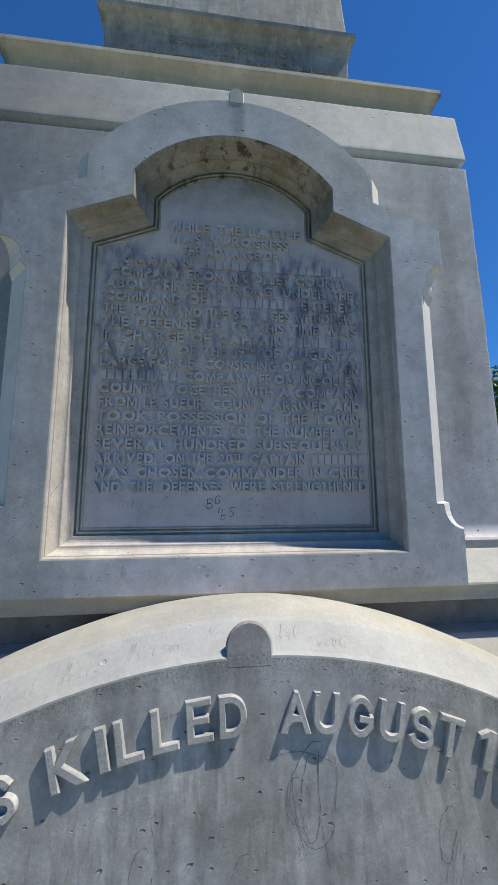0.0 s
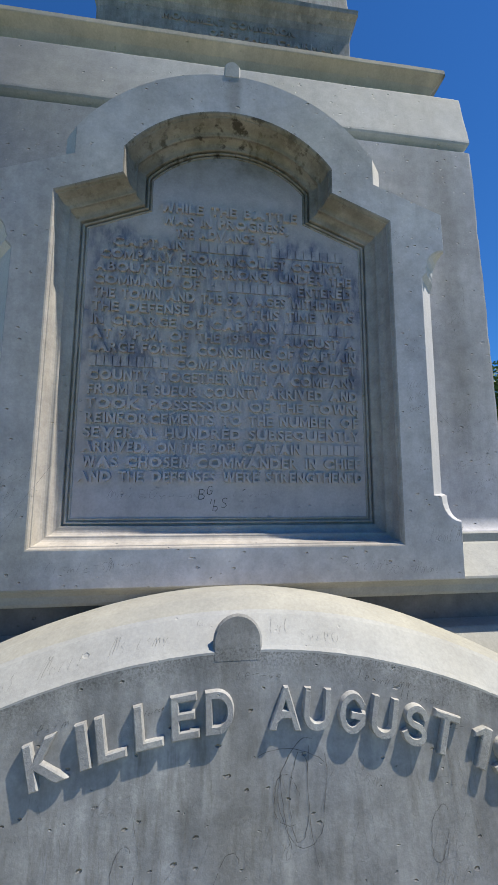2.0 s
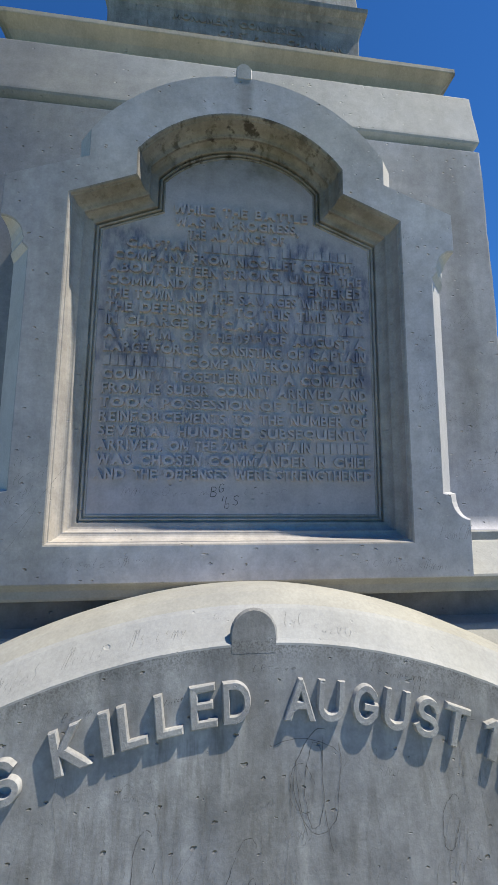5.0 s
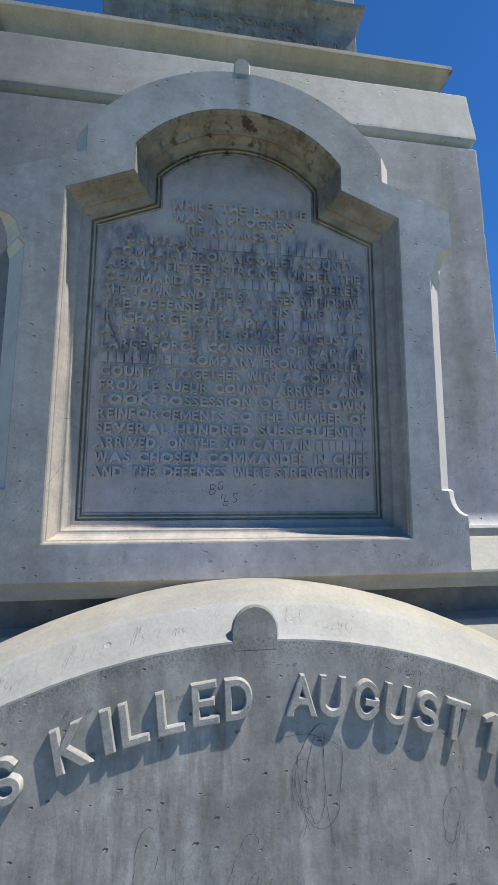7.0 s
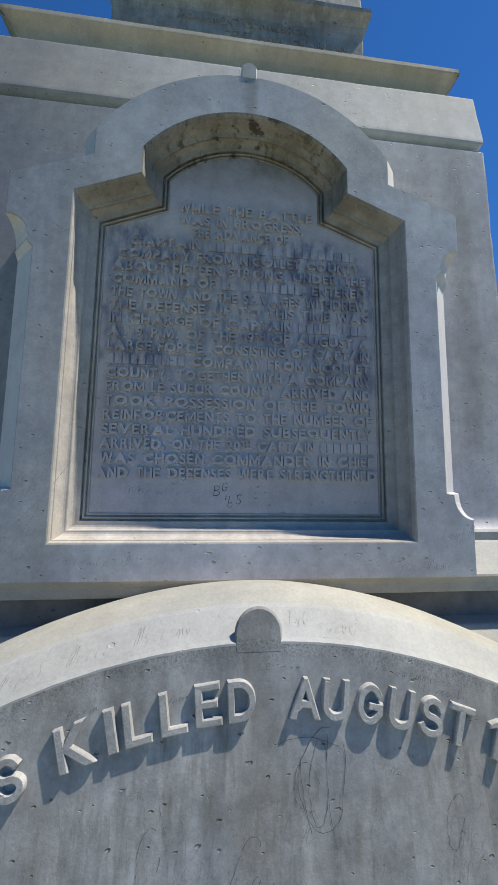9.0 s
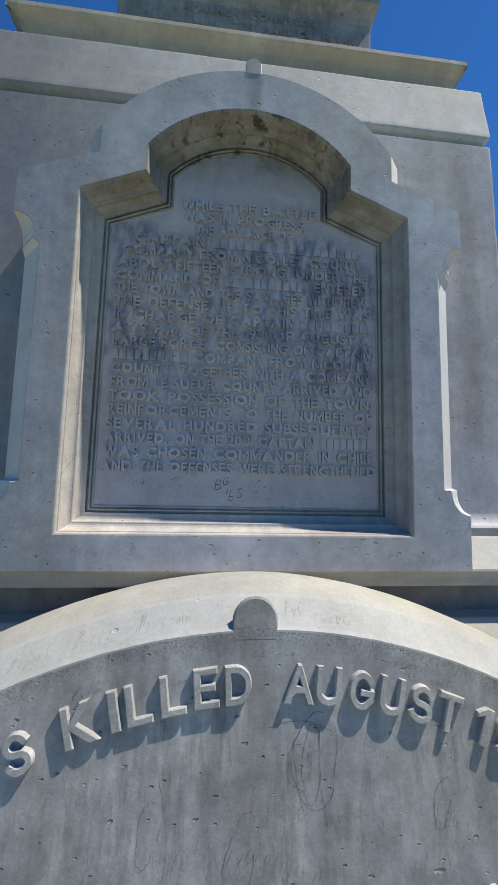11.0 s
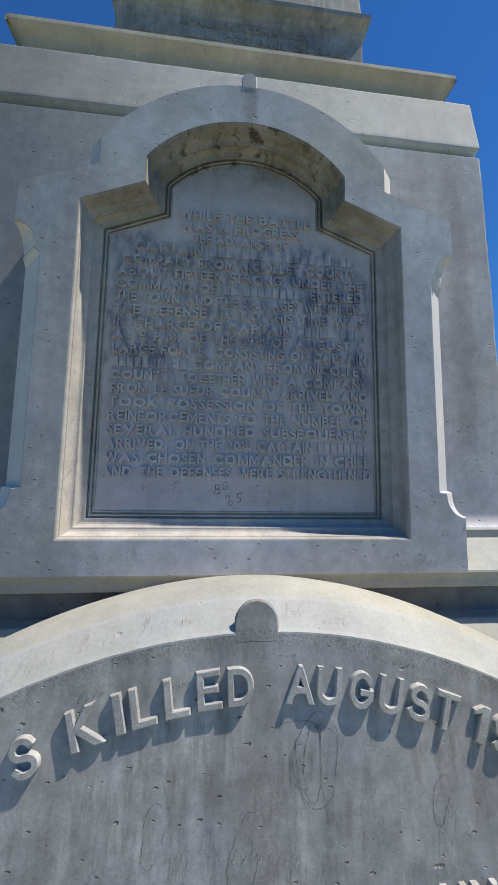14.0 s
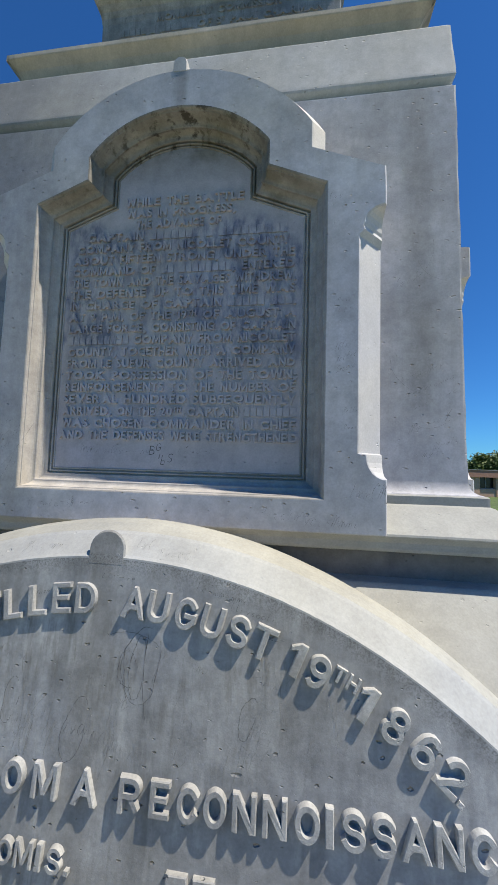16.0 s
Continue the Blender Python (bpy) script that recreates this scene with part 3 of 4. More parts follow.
arched_block = mesh_object("arched_block", v, f, CREAM, monument, "cream limestone arched block with a rounded top, sun warmth painted in")
v, f = loft(loops[:5], False)
mesh_object("rim", v, f, PALE, arched_block, "pale bevelled rim of the arch, painted cooler than the top")
v, f = loft([loops[0]], False, True, False)
mesh_object("face", v, [tuple(range(len(v)))], FACE, arched_block, "grey rain-streaked inscribed face with pits")
v, f = knob_mesh(0.051, 1.288, 1.327, 0.7574, 0.83, 0.034)
mesh_object("knob", [(p[0] + 0.0965, p[1] + LEAN_K * (p[2] - 1.33), p[2]) for p in v], f, FACE, arched_block, "stained grey rounded boss at the crown of the arch")

def bow(cx, cy, rx, ry, a0, a1, n=14):
    return [(cx + rx * math.cos(radians(a0 + (a1 - a0) * i / n)), cy + ry * math.sin(radians(a0 + (a1 - a0) * i / n))) for i in range(n + 1)]


def ring(cx, cy, rx, ry, n=28):
    return bow(cx, cy, rx, ry, 90, 90 + 360 * (n - 1) / n, n - 1)


SIX = [(ring(0.5, 0.29, 0.5, 0.29), True), ([(0.0, 0.30), (0.0, 0.45), (0.04, 0.62), (0.14, 0.80), (0.30, 0.94), (0.50, 1.0), (0.72, 0.98), (0.92, 0.86)], False)]
# round capitals and figures: centre lines in a box 1 wide and 1 high, and whether each is closed
ROUND = {"O": [(ring(0.5, 0.5, 0.5, 0.5, 36), True)],
         "C": [(bow(0.5, 0.5, 0.5, 0.5, 42, 318, 26), False)],
         "G": [(bow(0.5, 0.5, 0.5, 0.5, 42, 322, 26) + [(1.0, 0.26), (1.0, 0.44), (0.60, 0.44)], False)],
         "S": [(bow(0.5, 0.75, 0.46, 0.25, 20, 270, 16) + bow(0.5, 0.25, 0.5, 0.25, 90, -160, 16)[1:], False)],
         "U": [([(0, 1), (0, 0.7), (0, 0.5)] + bow(0.5, 0.32, 0.5, 0.32, 180, 360, 14) + [(1, 0.5), (1, 0.7), (1, 1)], False)],
         "D": [([(0, 0), (0, 0.5), (0, 1), (0.3, 1)] + bow(0.40, 0.5, 0.60, 0.5, 90, -90, 18) + [(0.3, 0)], True)],
         "R": [([(0, 0), (0, 0.5), (0, 1), (0.4, 1)] + bow(0.62, 0.74, 0.38, 0.26, 90, -90, 12) + [(0.4, 0.48), (0.12, 0.48)], False), ([(0.55, 0.46), (0.78, 0.23), (1.0, 0.0)], False)],
         "2": [(bow(0.5, 0.70, 0.48, 0.30, 165, -28, 14) + [(0.5, 0.33), (0.10, 0.06)], False), ([(-0.18, 0.0), (0.5, 0.0), (1.15, 0.0)], False)],
         "6": SIX,
         "9": [([(1 - x, 1 - y) for x, y in p], c) for p, c in SIX],
         "8": [(ring(0.5, 0.76, 0.43, 0.24), True), (ring(0.5, 0.26, 0.5, 0.26), True)]}


def stroke_mesh(ch, w, h, depth):
    """A raised letter of swept strokes with splayed sides, its middle at the origin."""
    verts, faces = [], []
    sw = min(h * 0.104, w * 0.175)
    tip = min(0.0024, sw * 0.34)
    for n, (path, closed) in enumerate(ROUND[ch]):
        pts = [Vector((-w / 2 + sw + x * (w - 2 * sw), -h / 2 + sw + y * (h - 2 * sw))) for x, y in path]
        m, b, top = len(pts), len(verts), depth - 0.0004 * n
        for i, p in enumerate(pts):
            u = pts[(i + 1) % m] - p if closed or i < m - 1 else p - pts[i - 1]
            q = p - pts[i - 1] if closed or i > 0 else u
            u, q = u.normalized(), q.normalized()
            t = (u + q).normalized()
            side = Vector((-t.y, t.x)) / max(0.45, t.dot(u))
            end = t * (0 if closed or 0 < i < m - 1 else (-sw if i == 0 else sw) * (0.0 if n else 0.9))
            for k, z in ((sw, -0.001), (sw - tip * 0.35, top * 0.55), (sw - tip, top), (-sw + tip, top), (-sw + tip * 0.35, top * 0.55), (-sw, -0.001)):
                verts.append((p.x + side.x * k + end.x, p.y + side.y * k + end.y, z))
        for i in range(m if closed else m - 1):
            j = (i + 1) % m
            faces += [(b + i * 6 + k, b + j * 6 + k, b + j * 6 + k + 1, b + i * 6 + k + 1) for k in range(5)]
        if not closed:
            faces += [tuple(b + k for k in range(6)), tuple(b + (m - 1) * 6 + k for k in reversed(range(6)))]
    return verts, faces


TILT_FACE = 90 - math.degrees(math.atan(LEAN_K))
LETTERS = {}


def letter(ch, x, z, h, w, turn, depth=0.0112):
    """One raised letter on the leaning face; x and z give its middle."""
    v, f, gw = glyph(ch, 0.045, 0.30, 0.0, 6)
    key = (ch, h, w, depth)
    if key not in LETTERS:
        me = bpy.data.meshes.new("letter")
        curved = ch in ROUND
        if curved:
            me.from_pydata(*[stroke_mesh(ch, w, h, depth)[0], [], stroke_mesh(ch, w, h, depth)[1]])
        else:
            me.from_pydata([((p[0] / gw - 0.5) * w, (p[1] - 0.5) * h, p[2] / 0.30 * depth - 0.001) for p in v], [], f)
        bm = bmesh.new()
        bm.from_mesh(me)
        bmesh.ops.remove_doubles(bm, verts=bm.verts, dist=0.00005)
        bmesh.ops.recalc_face_normals(bm, faces=bm.faces)
        if not curved:
            rim = [e for e in bm.edges if all(q.co.z > depth * 0.9 - 0.001 for q in e.verts) and len(e.link_faces) == 2 and abs(e.link_faces[0].normal.z - e.link_faces[1].normal.z) > 0.5]
            bmesh.ops.bevel(bm, geom=rim, offset=min(0.0022, h * 0.03), segments=1, affect='EDGES', clamp_overlap=True)
        for q in bm.verts:
            q.co += noise.noise_vector(q.co * 60) * (0.0006 if curved else 0.0011)
        bm.normal_update()
        for face in bm.faces:
            face.smooth = True
        for e in bm.edges:
            e.smooth = len(e.link_faces) == 2 and e.calc_face_angle(0.0) < 0.5
        bm.to_mesh(me)
        bm.free()
        me.materials.append(LETTER)
        LETTERS[key] = me
    ob = new("letter", LETTERS[key])
    ob.parent = arched_block
    ob.matrix_local = Matrix.Translation((x, face_y(z), z)) @ pose(0, 0, 0, TILT_FACE) @ Matrix.Rotation(radians(-turn), 4, 'Z')
    return ob


ARC_TEXT = [("S", -0.448, 0.052), ("K", -0.341, 0.068), ("I", -0.281, 0.020), ("L", -0.233, 0.052), ("L", -0.165, 0.052), ("E", -0.097, 0.053), ("D", -0.030, 0.058),
            ("A", 0.101, 0.066), ("U", 0.165, 0.058), ("G", 0.238, 0.058), ("U", 0.304, 0.058), ("S", 0.370, 0.054), ("T", 0.431, 0.056), ("1", 0.506, 0.037), ("9", 0.558, 0.052),
            ("1", 0.661, 0.037), ("8", 0.724, 0.053), ("6", 0.783, 0.053), ("2", 0.836, 0.053)]
RT = 1.319
DROP = {-0.448: 0.020, -0.341: 0.010, -0.281: 0.006, -0.233: 0.005, -0.165: 0.003}
for ch, x, w in ARC_TEXT:
    a = math.asin((x - 0.02) / RT)
    letter(ch, CX + x - (0.006 if x < -0.4 else 0.003 if x < -0.3 else 0), ACZ + RT * math.cos(a) - DROP.get(x, 0.0), 0.075, w, math.degrees(a) * 1.08)
for ch, x in (("T", 0.606), ("H", 0.636)):
    a = math.asin((x - 0.02) / (RT + 0.018))
    letter(ch, CX + x, ACZ + (RT + 0.018) * math.cos(a), 0.034, 0.026, math.degrees(a), 0.008)
ROW2 = [("F", -0.305, 0.046), ("R", -0.228, 0.052), ("O", -0.153, 0.056), ("M", -0.070, 0.064), ("A", 0.030, 0.062), ("R", 0.140, 0.054), ("E", 0.211, 0.048), ("C", 0.277, 0.054), ("O", 0.337, 0.054),
        ("N", 0.402, 0.054), ("N", 0.468, 0.054), ("O", 0.537, 0.056), ("I", 0.583, 0.018), ("S", 0.632, 0.051), ("S", 0.692, 0.051), ("A", 0.755, 0.060), ("N", 0.819, 0.054), ("C", 0.883, 0.054)]
for ch, x, w in ROW2:
    letter(ch, CX + x, 0.808, 0.072, w, 0, 0.014)
for ch, x, w in (("O", -0.145, 0.040), ("M", -0.098, 0.046), ("I", -0.060, 0.014), ("S", -0.022, 0.038)):
    letter(ch, CX + x, 0.664, 0.052, w, 0, 0.012)
letter("#", CX + 0.845, 0.879, 0.011, 0.011, 38, 0.010)
letter("#", CX + 0.010, 0.646, 0.010, 0.010, 0, 0.012)
for x in (0.262, 0.322):
    letter("#", CX + x, 0.645, 0.072, 0.048, 0, 0.014)

# ---------------------------------------------------------------- scratched marks
def ribbons(strokes, place, width):
    """Thin scratches lying on a surface: strokes of (x, z), laid by place(x, z)."""
    verts, faces = [], []
    for st in strokes:
        for i, (x, z) in enumerate(st):
            x0, z0 = st[max(i - 1, 0)]
            x1, z1 = st[min(i + 1, len(st) - 1)]
            d = Vector((x1 - x0, z1 - z0))
            d = d.normalized() if d.length > 1e-6 else Vector((1, 0))
            w = width * (0.35 + 0.65 * abs(math.sin(i * 0.9 + x * 40)))
            verts += [place(x - d.y * w / 2, z + d.x * w / 2), place(x + d.y * w / 2, z - d.x * w / 2)]
            if i:
                n = len(verts)
                faces.append((n - 4, n - 3, n - 1, n - 2))
    return verts, faces


def long_stroke(rng, x, z, length, angle, bend):
    pts = []
    for i in range(13):
        t = i / 12
        a = angle + bend * (t - 0.5)
        pts.append((x + math.cos(a) * length * t + rng.uniform(-1, 1) * 0.0012, z + math.sin(a) * length * t + rng.uniform(-1, 1) * 0.0012))
    return pts


def cursive(rng, x, z, w, h, count, slope=0.0, lean=0.35):
    """A run of hooks, bows, loops and strokes like hurried scratched handwriting, too loose to read."""
    out, cw = [], w / count
    for c in range(count):
        k = rng.random()
        tall = h if c == 0 or rng.random() < 0.25 else h * rng.uniform(0.35, 0.55)
        a = rng.uniform(0, 1.5)
        if k < 0.2:
            pts = [(0.3, 1.0), (0.25, 0.6), (0.2, 0.2), (0.35, 0.0), (0.6, 0.1)]
        elif k < 0.42:
            pts = [(0.45 + 0.38 * math.cos(a + q * 0.55), 0.5 + 0.5 * math.sin(a + q * 0.55)) for q in range(rng.randint(8, 12))]
        elif k < 0.58:
            pts = [(0.05, 0.0), (0.1, 0.6), (0.25, 0.95), (0.4, 0.7), (0.42, 0.0), (0.5, 0.6), (0.68, 0.9), (0.78, 0.5), (0.85, 0.0)]
        elif k < 0.72:
            pts = [(0.1, 0.4), (0.6, 0.55), (0.55, 0.9), (0.25, 0.95), (0.1, 0.5), (0.3, 0.05), (0.8, 0.15)]
        elif k < 0.84:
            pts = [(0.75, 0.9), (0.4, 1.0), (0.2, 0.75), (0.65, 0.4), (0.6, 0.05), (0.15, 0.1)]
        elif k < 0.93:
            pts = [(0.15, 1.0), (0.35, 0.35), (0.7, 0.95), (0.45, 0.1), (0.2, -0.5)]
        else:
            pts = [(0.0, 0.6), (0.5, 0.68), (1.0, 0.72)]
        line = []
        for (u, v), (u2, v2) in zip(pts, pts[1:]):
            for f in (0, 0.5):
                px, up = cw * (c + 0.95 * (u + (u2 - u) * f)), tall * (v + (v2 - v) * f)
                line.append((x + px + lean * up + rng.uniform(-1, 1) * cw * 0.03, z + slope * px + up + rng.uniform(-1, 1) * h * 0.03))
        cut = rng.randint(4, len(line)) if rng.random() < 0.3 else len(line)
        out.append(line[:cut])
    return out


def tall_loop(rng, x, z, rx, rz, turn, a0=0.0, span=6.0):
    """One long narrow hand-drawn loop, worn away here and there."""
    pts = []
    for k in range(40):
        a = a0 + span * k / 39
        u, v = rx * math.cos(a) * (1 + 0.12 * math.sin(3 * a + x * 50)), rz * math.sin(a)
        pts.append((x + u * math.cos(turn) - v * math.sin(turn) + rng.uniform(-1, 1) * 0.0014, z + u * math.sin(turn) + v * math.cos(turn) + rng.uniform(-1, 1) * 0.0014))
    out, k = [], 0
    while k < 37:
        n = rng.randint(5, 14)
        out.append(pts[k:k + n + 1])
        k += n + (rng.randint(1, 3) if rng.random() < 0.45 else 0)
    return [p for p in out if len(p) > 2]


def marks(strokes, place, width, parent, material=None):
    v, f = ribbons(strokes, place, width)
    ob = mesh_object("scratching", v, f, material or SCRATCH, parent, "thin dark scratched scribbles")
    tagged(ob, kind="stuff")


def on_face(x, z):
    return (x, face_y(z) - 0.0008, z)


def on_rim(x, s):
    r = 1.426 + 0.045 * s
    z = ACZ + math.sqrt(r * r - (x - ACX) ** 2)
    return (x, face_y(z) + 0.007 + 0.045 * s - 0.0012, z + 0.0006)


def on_surround(x, z):
    return (x, FRONT - 0.0008, z)


def on_die(x, z):
    return (x, YC - 1.1475 + 0.029 * (z - 1.8) - 0.0018, z)


def on_tablet(x, z):
    return (x, TABLET_Y - 0.0008, z)


sr = random.Random(77)
# the leaning face: faint tall loops and strokes under the curved words
st = []
for _ in range(24):
    st += tall_loop(sr, CX + sr.uniform(-0.42, 0.62), sr.uniform(0.86, 1.06), sr.uniform(0.006, 0.024), sr.uniform(0.03, 0.075), sr.uniform(-0.35, 0.25), sr.uniform(0, 6), sr.uniform(2.5, 6.5))
for _ in range(26):
    st.append(long_stroke(sr, CX + sr.uniform(-0.40, 0.60), sr.uniform(0.88, 1.10), sr.uniform(0.03, 0.13), sr.uniform(1.2, 1.9) * sr.choice((1, -1)), sr.uniform(-0.6, 0.6)))
for _ in range(12):
    st += cursive(sr, CX + sr.uniform(-0.40, 0.50), sr.uniform(0.87, 1.08), sr.uniform(0.06, 0.13), sr.uniform(0.02, 0.05), sr.randint(4, 7), sr.uniform(-0.3, 0.3))
marks(st, on_face, 0.0007, arched_block)
# darker pencilled loops beside the first A
st = tall_loop(sr, 0.224, 1.066, 0.047, 0.086, -0.10, 1.9, 7.0) + tall_loop(sr, 0.214, 1.060, 0.018, 0.070, -0.05, 0.5, 5.4)
st += tall_loop(sr, 0.190, 1.055, 0.026, 0.040, 0.2, 0.0, 5.5) + [long_stroke(sr, 0.178, 1.10, 0.12, -1.5, 0.15), long_stroke(sr, 0.135, 1.128, 0.13, 0.12, -0.5), long_stroke(sr, 0.236, 1.14, 0.19, -1.62, 0.2)]
for x, z, r in ((-0.02, 0.915, 0.055), (-0.20, 0.96, 0.04), (0.40, 0.98, 0.035)):
    st += tall_loop(sr, CX + x, z, r * 0.5, r * 1.3, sr.uniform(-0.3, 0.3), 1.0, 5.5)
marks(st, on_face, 0.0010, arched_block, PENCIL)
st = []
for x, z, w, h, n in ((0.255, 1.246, 0.135, 0.021, 9), (0.345, 1.208, 0.115, 0.016, 9), (0.0, 1.258, 0.10, 0.013, 6), (-0.37, 1.185, 0.06, 0.018, 4), (-0.175, 1.205, 0.038, 0.011, 6), (-0.05, 0.905, 0.09, 0.022, 5), (0.43, 1.15, 0.05, 0.012, 4)):
    st += cursive(sr, CX + x, z, w, h, n, -0.20 if x > 0.1 else 0.25 if x < -0.1 else 0.0)
marks(st, on_face, 0.0008, arched_block, PENCIL)
# the rim
st = []
for x, s0, w, h, n in ((-0.53, 0.20, 0.10, 0.5, 6), (-0.385, 0.25, 0.085, 0.60, 5), (-0.255, 0.28, 0.12, 0.58, 7), (0.075, 0.40, 0.05, 0.45, 3), (0.14, 0.2, 0.09, 0.3, 5), (-0.08, 0.7, 0.02, 0.2, 2)):
    st += cursive(sr, CX + x, s0, w, h, n, 0.0, 0.012)
for _ in range(9):
    st.append([(CX - 0.56 + sr.uniform(0, 0.5) + 0.012 * k, 0.1 + 0.08 * k + sr.uniform(-0.02, 0.02)) for k in range(sr.randint(3, 7))][:2])
marks(st, on_rim, 0.0007, arched_block)
# the surround
st = []
for x, z, w, h, n in ((0.635, 2.165, 0.05, 0.016, 4), (0.635, 2.125, 0.045, 0.018, 4), (0.625, 1.98, 0.075, 0.028, 6), (0.63, 1.94, 0.075, 0.026, 6), (0.63, 1.90, 0.07, 0.028, 6), (0.66, 1.76, 0.05, 0.022, 5), (0.66, 1.70, 0.05, 0.020, 4), (0.68, 1.46, 0.12, 0.055, 5),
                      (0.37, 1.375, 0.20, 0.05, 8), (0.50, 1.36, 0.22, 0.045, 9), (-0.54, 1.385, 0.20, 0.03, 9), (-0.36, 1.40, 0.10, 0.02, 5), (-0.72, 1.57, 0.08, 0.04, 5), (-0.70, 1.63, 0.10, 0.04, 6), (-0.70, 1.69, 0.08, 0.03, 5), (-0.04, 3.115, 0.14, 0.018, 8), (0.60, 2.56, 0.05, 0.03, 3)):
    st += cursive(sr, CX + x, z, w, h, n, 0.35 if x < -0.6 or 1.85 < z < 2.0 else 0.0)
st += [long_stroke(sr, CX - 0.70, 1.50, 0.26, 0.85, 0.1), long_stroke(sr, CX - 0.72, 1.42, 0.18, 0.9, 0.2)]
marks(st, on_surround, 0.0009, front_surround)
# the die
st = []
for x, z, w, h, n in ((0.90, 1.90, 0.17, 0.035, 8), (0.93, 1.85, 0.18, 0.03, 9), (0.95, 1.80, 0.17, 0.03, 8), (0.93, 1.70, 0.16, 0.04, 6), (1.02, 1.64, 0.10, 0.03, 6), (0.93, 1.58, 0.12, 0.03, 5), (0.88, 2.30, 0.10, 0.05, 4)):
    st += cursive(sr, CX + x, z, w, h, n, 0.45)
st += [long_stroke(sr, CX + 0.98, 2.45, 0.16, -1.2, 0.8), long_stroke(sr, CX + 1.04, 2.52, 0.2, -1.7, -0.6), long_stroke(sr, CX + 0.87, 2.02, 0.22, -1.25, 0.9), long_stroke(sr, CX + 0.95, 1.75, 0.14, -0.3, 0.8)]
marks(st, on_die, 0.0009, monument)
# the tablet's foot: two pairs of scrawled capitals
def scrawl(x, z, pts, k=0.034):
    return [(CX + x + px * k * 0.62 + (py - 0.5) * k * 0.12, z + (py - 0.5) * k) for px, py in pts]


B_BOWS = [(0.0, 1.0), (0.5, 1.0), (0.8, 0.88), (0.75, 0.66), (0.4, 0.55), (0.1, 0.53), (0.6, 0.5), (0.95, 0.33), (0.85, 0.1), (0.4, 0.0), (0.0, 0.02)]
st = [scrawl(-0.092, 1.614, [(0, 0), (0.02, 0.5), (0, 1)]), scrawl(-0.092, 1.614, B_BOWS)]
st += [scrawl(-0.064, 1.628, [(0.9, 0.85), (0.6, 1.0), (0.2, 0.9), (0.0, 0.5), (0.15, 0.1), (0.5, 0.0), (0.9, 0.15), (0.95, 0.45), (0.55, 0.45)], 0.030)]
st += [scrawl(-0.052, 1.588, [(0, 0.2), (0.1, 0.6), (0.2, 1.0)], 0.022), scrawl(-0.042, 1.575, [(0.1, 1.1), (0.05, 0.5), (0, 0), (0.5, -0.02), (0.75, 0.2), (0.6, 0.45), (0.1, 0.4)], 0.034)]
st += [scrawl(-0.014, 1.585, [(0.85, 0.9), (0.5, 1.0), (0.1, 0.85), (0.15, 0.6), (0.7, 0.42), (0.85, 0.2), (0.5, 0.0), (0.0, 0.1)], 0.034), scrawl(0.06, 1.628, [(0, 0.4), (0.4, 0.7), (0.9, 0.75)], 0.016)]
marks(st, on_tablet, 0.0030, front_surround, PENCIL)
st = cursive(sr, CX - 0.40, 1.60, 0.30, 0.03, 9) + cursive(sr, CX + 0.02, 1.605, 0.16, 0.02, 6)
marks(st, on_tablet, 0.0009, front_surround)

# ---------------------------------------------------------------- terrace, lawn, distance
GROUND = -0.9
terrace_profile = []
for k in range(5):
    h = 5.26 - 0.34 * k
    terrace_profile += [(h, h, GROUND + 0.18 * k - (0.05 if k == 0 else 0)), (h, h, GROUND + 0.18 * (k + 1) - 0.008), (h - 0.008, h - 0.008, GROUND + 0.18 * (k + 1))]
terrace = course("terrace", terrace_profile, PAVING, None, "", 0.001, 9, 0.0)
tagged(terrace, "stepped pale stone terrace under the monument", "terrace", kind="structure")

gv, gf = [], []
R0 = [0.0, 6, 12, 20, 32, 48, 70, 110, 200, 500, 1500, 4000]
for r in R0:
    for a in range(48):
        t = a / 48 * 2 * math.pi
        gv.append((r * math.cos(t), r * math.sin(t), GROUND + (0.10 * noise.noise((r * math.cos(t) * 0.05, r * math.sin(t) * 0.05, 0)) if 10 < r < 400 else 0)))
for k in range(len(R0) - 1):
    for a in range(48):
        b = (a + 1) % 48
        gf.append((k * 48 + a, k * 48 + b, (k + 1) * 48 + b, (k + 1) * 48 + a))
ground = mesh_object("ground", gv, gf, GRASS)
tagged(ground, "mown green park lawn under a clear sky", "lawn", kind="structure")


def bearing(az, dist, z=GROUND):
    return Vector((math.sin(radians(az)) * dist, math.cos(radians(az)) * dist, z))


def box(bm, x0, x1, y0, y1, z0, z1):
    vs = [bm.verts.new((x, y, z)) for z in (z0, z1) for x, y in ((x0, y0), (x1, y0), (x1, y1), (x0, y1))]
    for q in ((0, 3, 2, 1), (4, 5, 6, 7), (0, 1, 5, 4), (1, 2, 6, 5), (2, 3, 7, 6), (3, 0, 4, 7)):
        bm.faces.new([vs[i] for i in q])


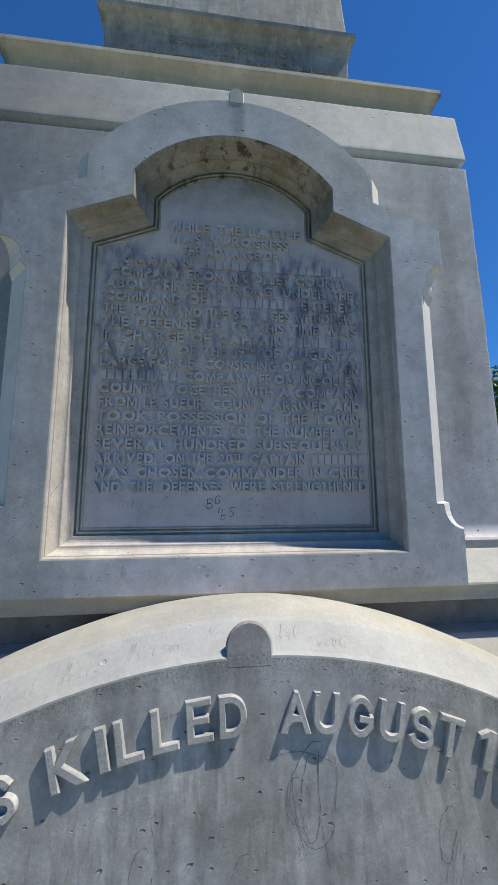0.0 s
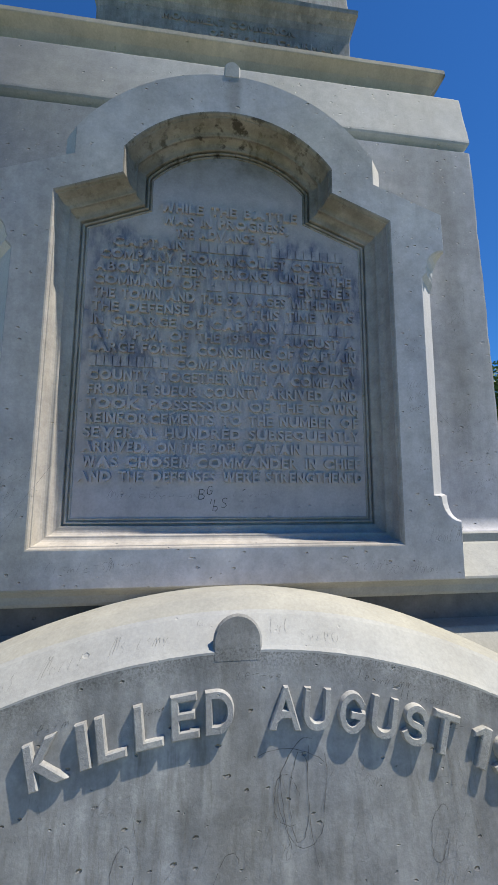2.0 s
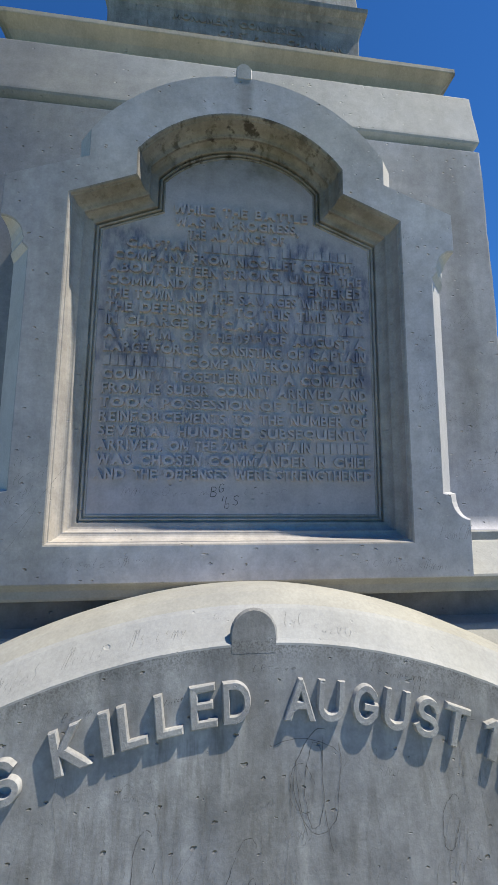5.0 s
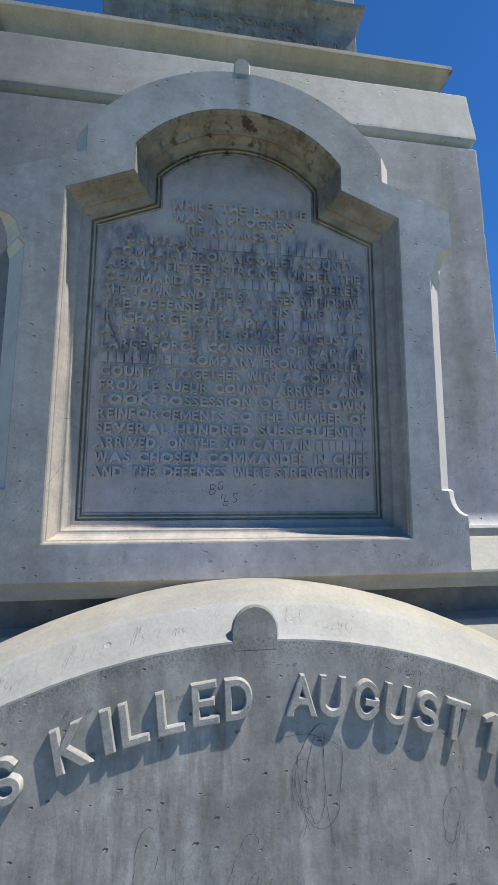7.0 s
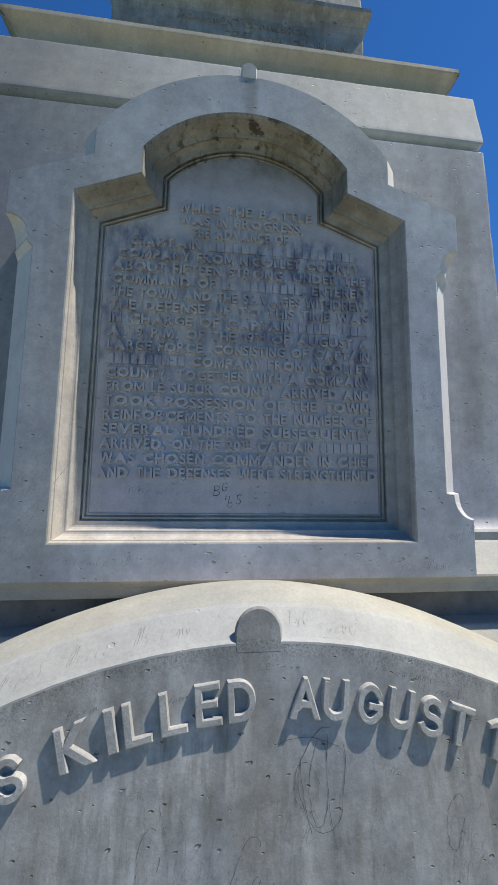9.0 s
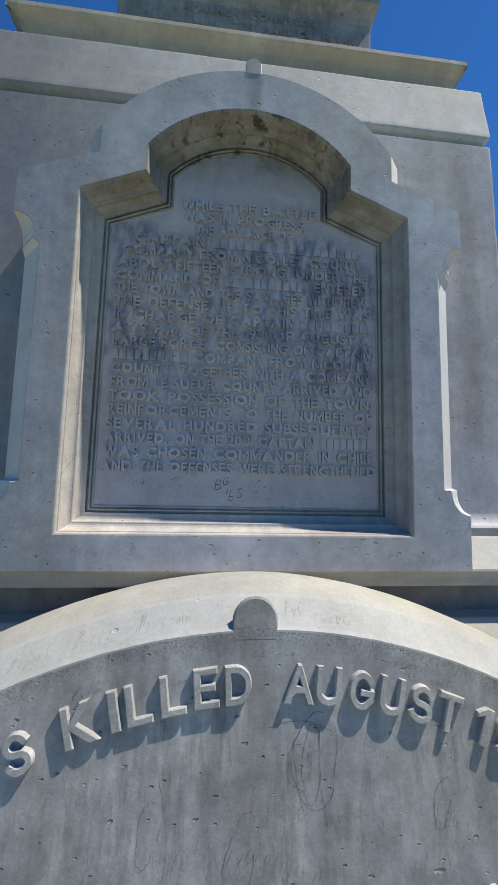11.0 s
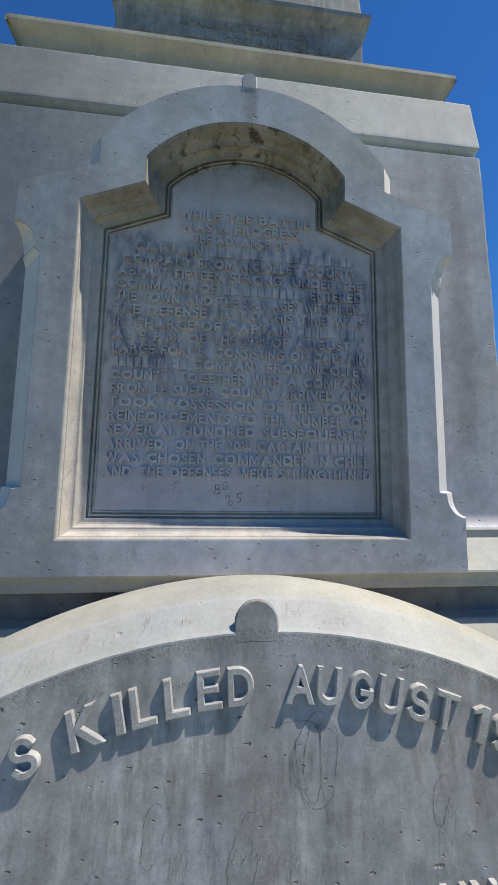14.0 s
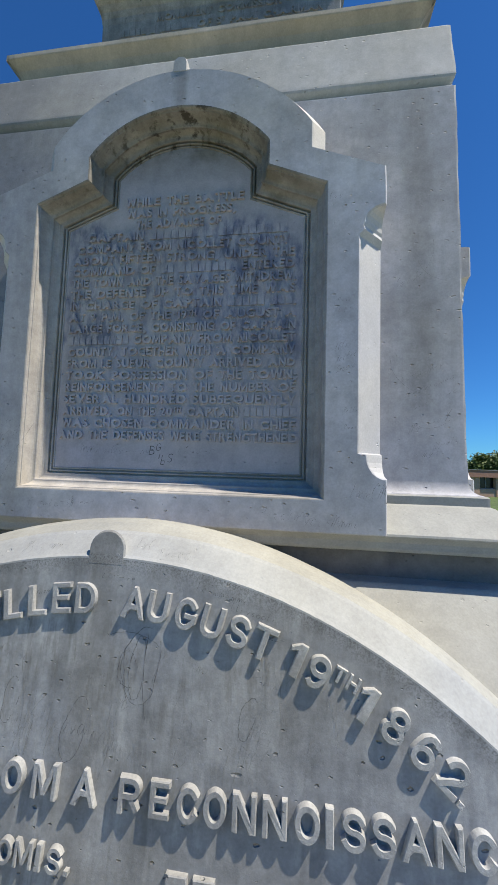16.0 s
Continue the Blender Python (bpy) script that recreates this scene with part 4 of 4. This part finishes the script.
def low_building():
    """A single-storey flat-roofed brick building with recessed windows along its front (front on -y)."""
    b = tagged(new("building"), "low brown brick building with flat roof beyond the lawn", "building")
    length, deep, high = 34.0, 12.0, 2.95
    bm = bmesh.new()
    box(bm, 0, length, 0.6, deep, 0, high - 0.1)
    part("wall", bm, BRICK, b)
    bm = bmesh.new()
    box(bm, -0.3, length + 0.3, -0.25, deep + 0.3, high - 0.75, high)
    part("parapet", bm, BRICK, b, "brown brick parapet band")
    bm = bmesh.new()
    box(bm, -0.32, length + 0.32, -0.3, deep + 0.32, high, high + 0.07)
    part("roof", bm, ROOFING, b, "thin grey roof edge")
    x = 0.0
    while x < length - 1:
        bm = bmesh.new()
        box(bm, x, x + 1.15, 0.0, 0.6, 0, high - 0.75)
        part("pier", bm, TANBRICK, b, "tan brick pier")
        win = part_window(x + 1.15, x + 3.1, high, b)
        x += 3.1
    bm = bmesh.new()
    box(bm, x, length, 0, 0.6, 0, high - 0.75)
    part("pier", bm, TANBRICK, b, "tan brick pier")
    return b


def part_window(x0, x1, high, b):
    bm = bmesh.new()
    box(bm, x0, x1, 0.08, 0.6, 0, 0.95)
    part("sill_wall", bm, TANBRICK, b, "tan brick under the window")
    bm = bmesh.new()
    box(bm, x0, x1, 0.42, 0.46, 0.95, high - 0.75)
    w = part("window", bm, GLASS, b, "dark window glass")
    bm = bmesh.new()
    box(bm, x0, x1, 0.36, 0.42, 0.95, 1.02)
    box(bm, (x0 + x1) / 2 - 0.03, (x0 + x1) / 2 + 0.03, 0.36, 0.42, 1.02, high - 0.75)
    part("frame", bm, ROOFING, w, "grey metal window frame")
    return w


bld = low_building()
bld.matrix_world = Matrix.Translation(bearing(25.4, 45, GROUND - 0.05)) @ Matrix.Rotation(radians(14), 4, 'Z')


def tree(height, spread, leaves, leaf_size, material, seed, trunk_r=0.22, low=0.25):
    """A broadleaf tree: tapered trunk with limbs, crown of many small leaf clumps with gaps."""
    rng = random.Random(seed)
    t = new("tree")
    bm = bmesh.new()

    def limb(a, b, r0, r1, seg=5):
        a, b = Vector(a), Vector(b)
        q = (b - a).to_track_quat('Z', 'Y')
        rings = []
        for k in range(seg + 1):
            f = k / seg
            c = a.lerp(b, f) + Vector((rng.uniform(-1, 1), rng.uniform(-1, 1), 0)) * r0 * 0.5 * (0 < k < seg)
            r = r0 + (r1 - r0) * f
            rings.append([bm.verts.new(c + q @ Vector((r * math.cos(i * math.pi / 4), r * math.sin(i * math.pi / 4), 0))) for i in range(8)])
        for k in range(seg):
            for i in range(8):
                j = (i + 1) % 8
                bm.faces.new((rings[k][i], rings[k][j], rings[k + 1][j], rings[k + 1][i]))

    limb((0, 0, -0.1), (0.1, 0.05, height * 0.55), trunk_r, trunk_r * 0.45, 7)
    tips = []
    for k in range(11):
        a = k * 2.4 + rng.uniform(-0.4, 0.4)
        z0 = height * rng.uniform(0.28, 0.55)
        r = spread * rng.uniform(0.45, 0.85)
        tip = (math.cos(a) * r, math.sin(a) * r, z0 + height * rng.uniform(0.08, 0.36))
        limb((0.05, 0.02, z0), tip, trunk_r * 0.38, trunk_r * 0.08, 4)
        tips.append(tip)
    part("trunk", bm, BARK, t, "grey-brown trunk with spreading limbs")
    clumps = [Vector(p) for p in tips]
    while len(clumps) < 70:
        d = Vector((rng.gauss(0, 1), rng.gauss(0, 1), rng.gauss(0, 1))).normalized() * rng.uniform(0.45, 1.0)
        clumps.append(Vector((d.x * spread * 0.92, d.y * spread * 0.92, height * (low + (1 - low) * 0.5) + d.z * height * (1 - low) * 0.5)))
    verts, faces = [], []
    for k in range(leaves):
        c = rng.choice(clumps)
        o = Vector((rng.gauss(0, 1), rng.gauss(0, 1), rng.gauss(0, 0.8))) * spread * 0.13
        s = leaf_size * rng.uniform(0.6, 1.3)
        q = Euler((rng.uniform(-0.9, 0.9), rng.uniform(-0.9, 0.9), rng.uniform(0, 6.28))).to_matrix()
        n0 = len(verts)
        for p in ((-0.5, 0, 0), (0, -0.32, 0.08), (0.55, 0, -0.06), (0, 0.32, 0.08)):
            verts.append(c + o + q @ (Vector(p) * s))
        faces.append((n0, n0 + 1, n0 + 2, n0 + 3))
    me = bpy.data.meshes.new("crown")
    me.from_pydata([tuple(p) for p in verts], [], faces)
    me.materials.append(material)
    crown = new("crown", me)
    crown.parent = t
    return t


near_tree = tagged(tree(9.6, 3.6, 17000, 0.26, LEAF, 21, 0.24, 0.16), "tall leafy green shade tree on the lawn", "tree")
near_tree.matrix_world = Matrix.Translation(bearing(42.5, 25))
far_a = tagged(tree(6.6, 4.6, 6000, 0.50, LEAF, 33, 0.3, 0.10), "distant rounded green tree behind the building", "tree", "distant trees")
far_b = tagged(tree(7.4, 4.2, 6000, 0.50, LEAF2, 34, 0.3, 0.10), "distant tall green tree behind the building", "tree", "distant trees")
far_a.matrix_world = Matrix.Translation(bearing(27.5, 92))
far_b.matrix_world = Matrix.Translation(bearing(31, 88))
rng = random.Random(5)
for k in range(16):
    az = 15 + k * 3.1 + rng.uniform(-0.8, 0.8)
    src = far_a if k % 2 else far_b
    copy_thing(src, Matrix.Translation(bearing(az, rng.uniform(86, 112))) @ Matrix.Rotation(rng.uniform(0, 6.28), 4, 'Z'))
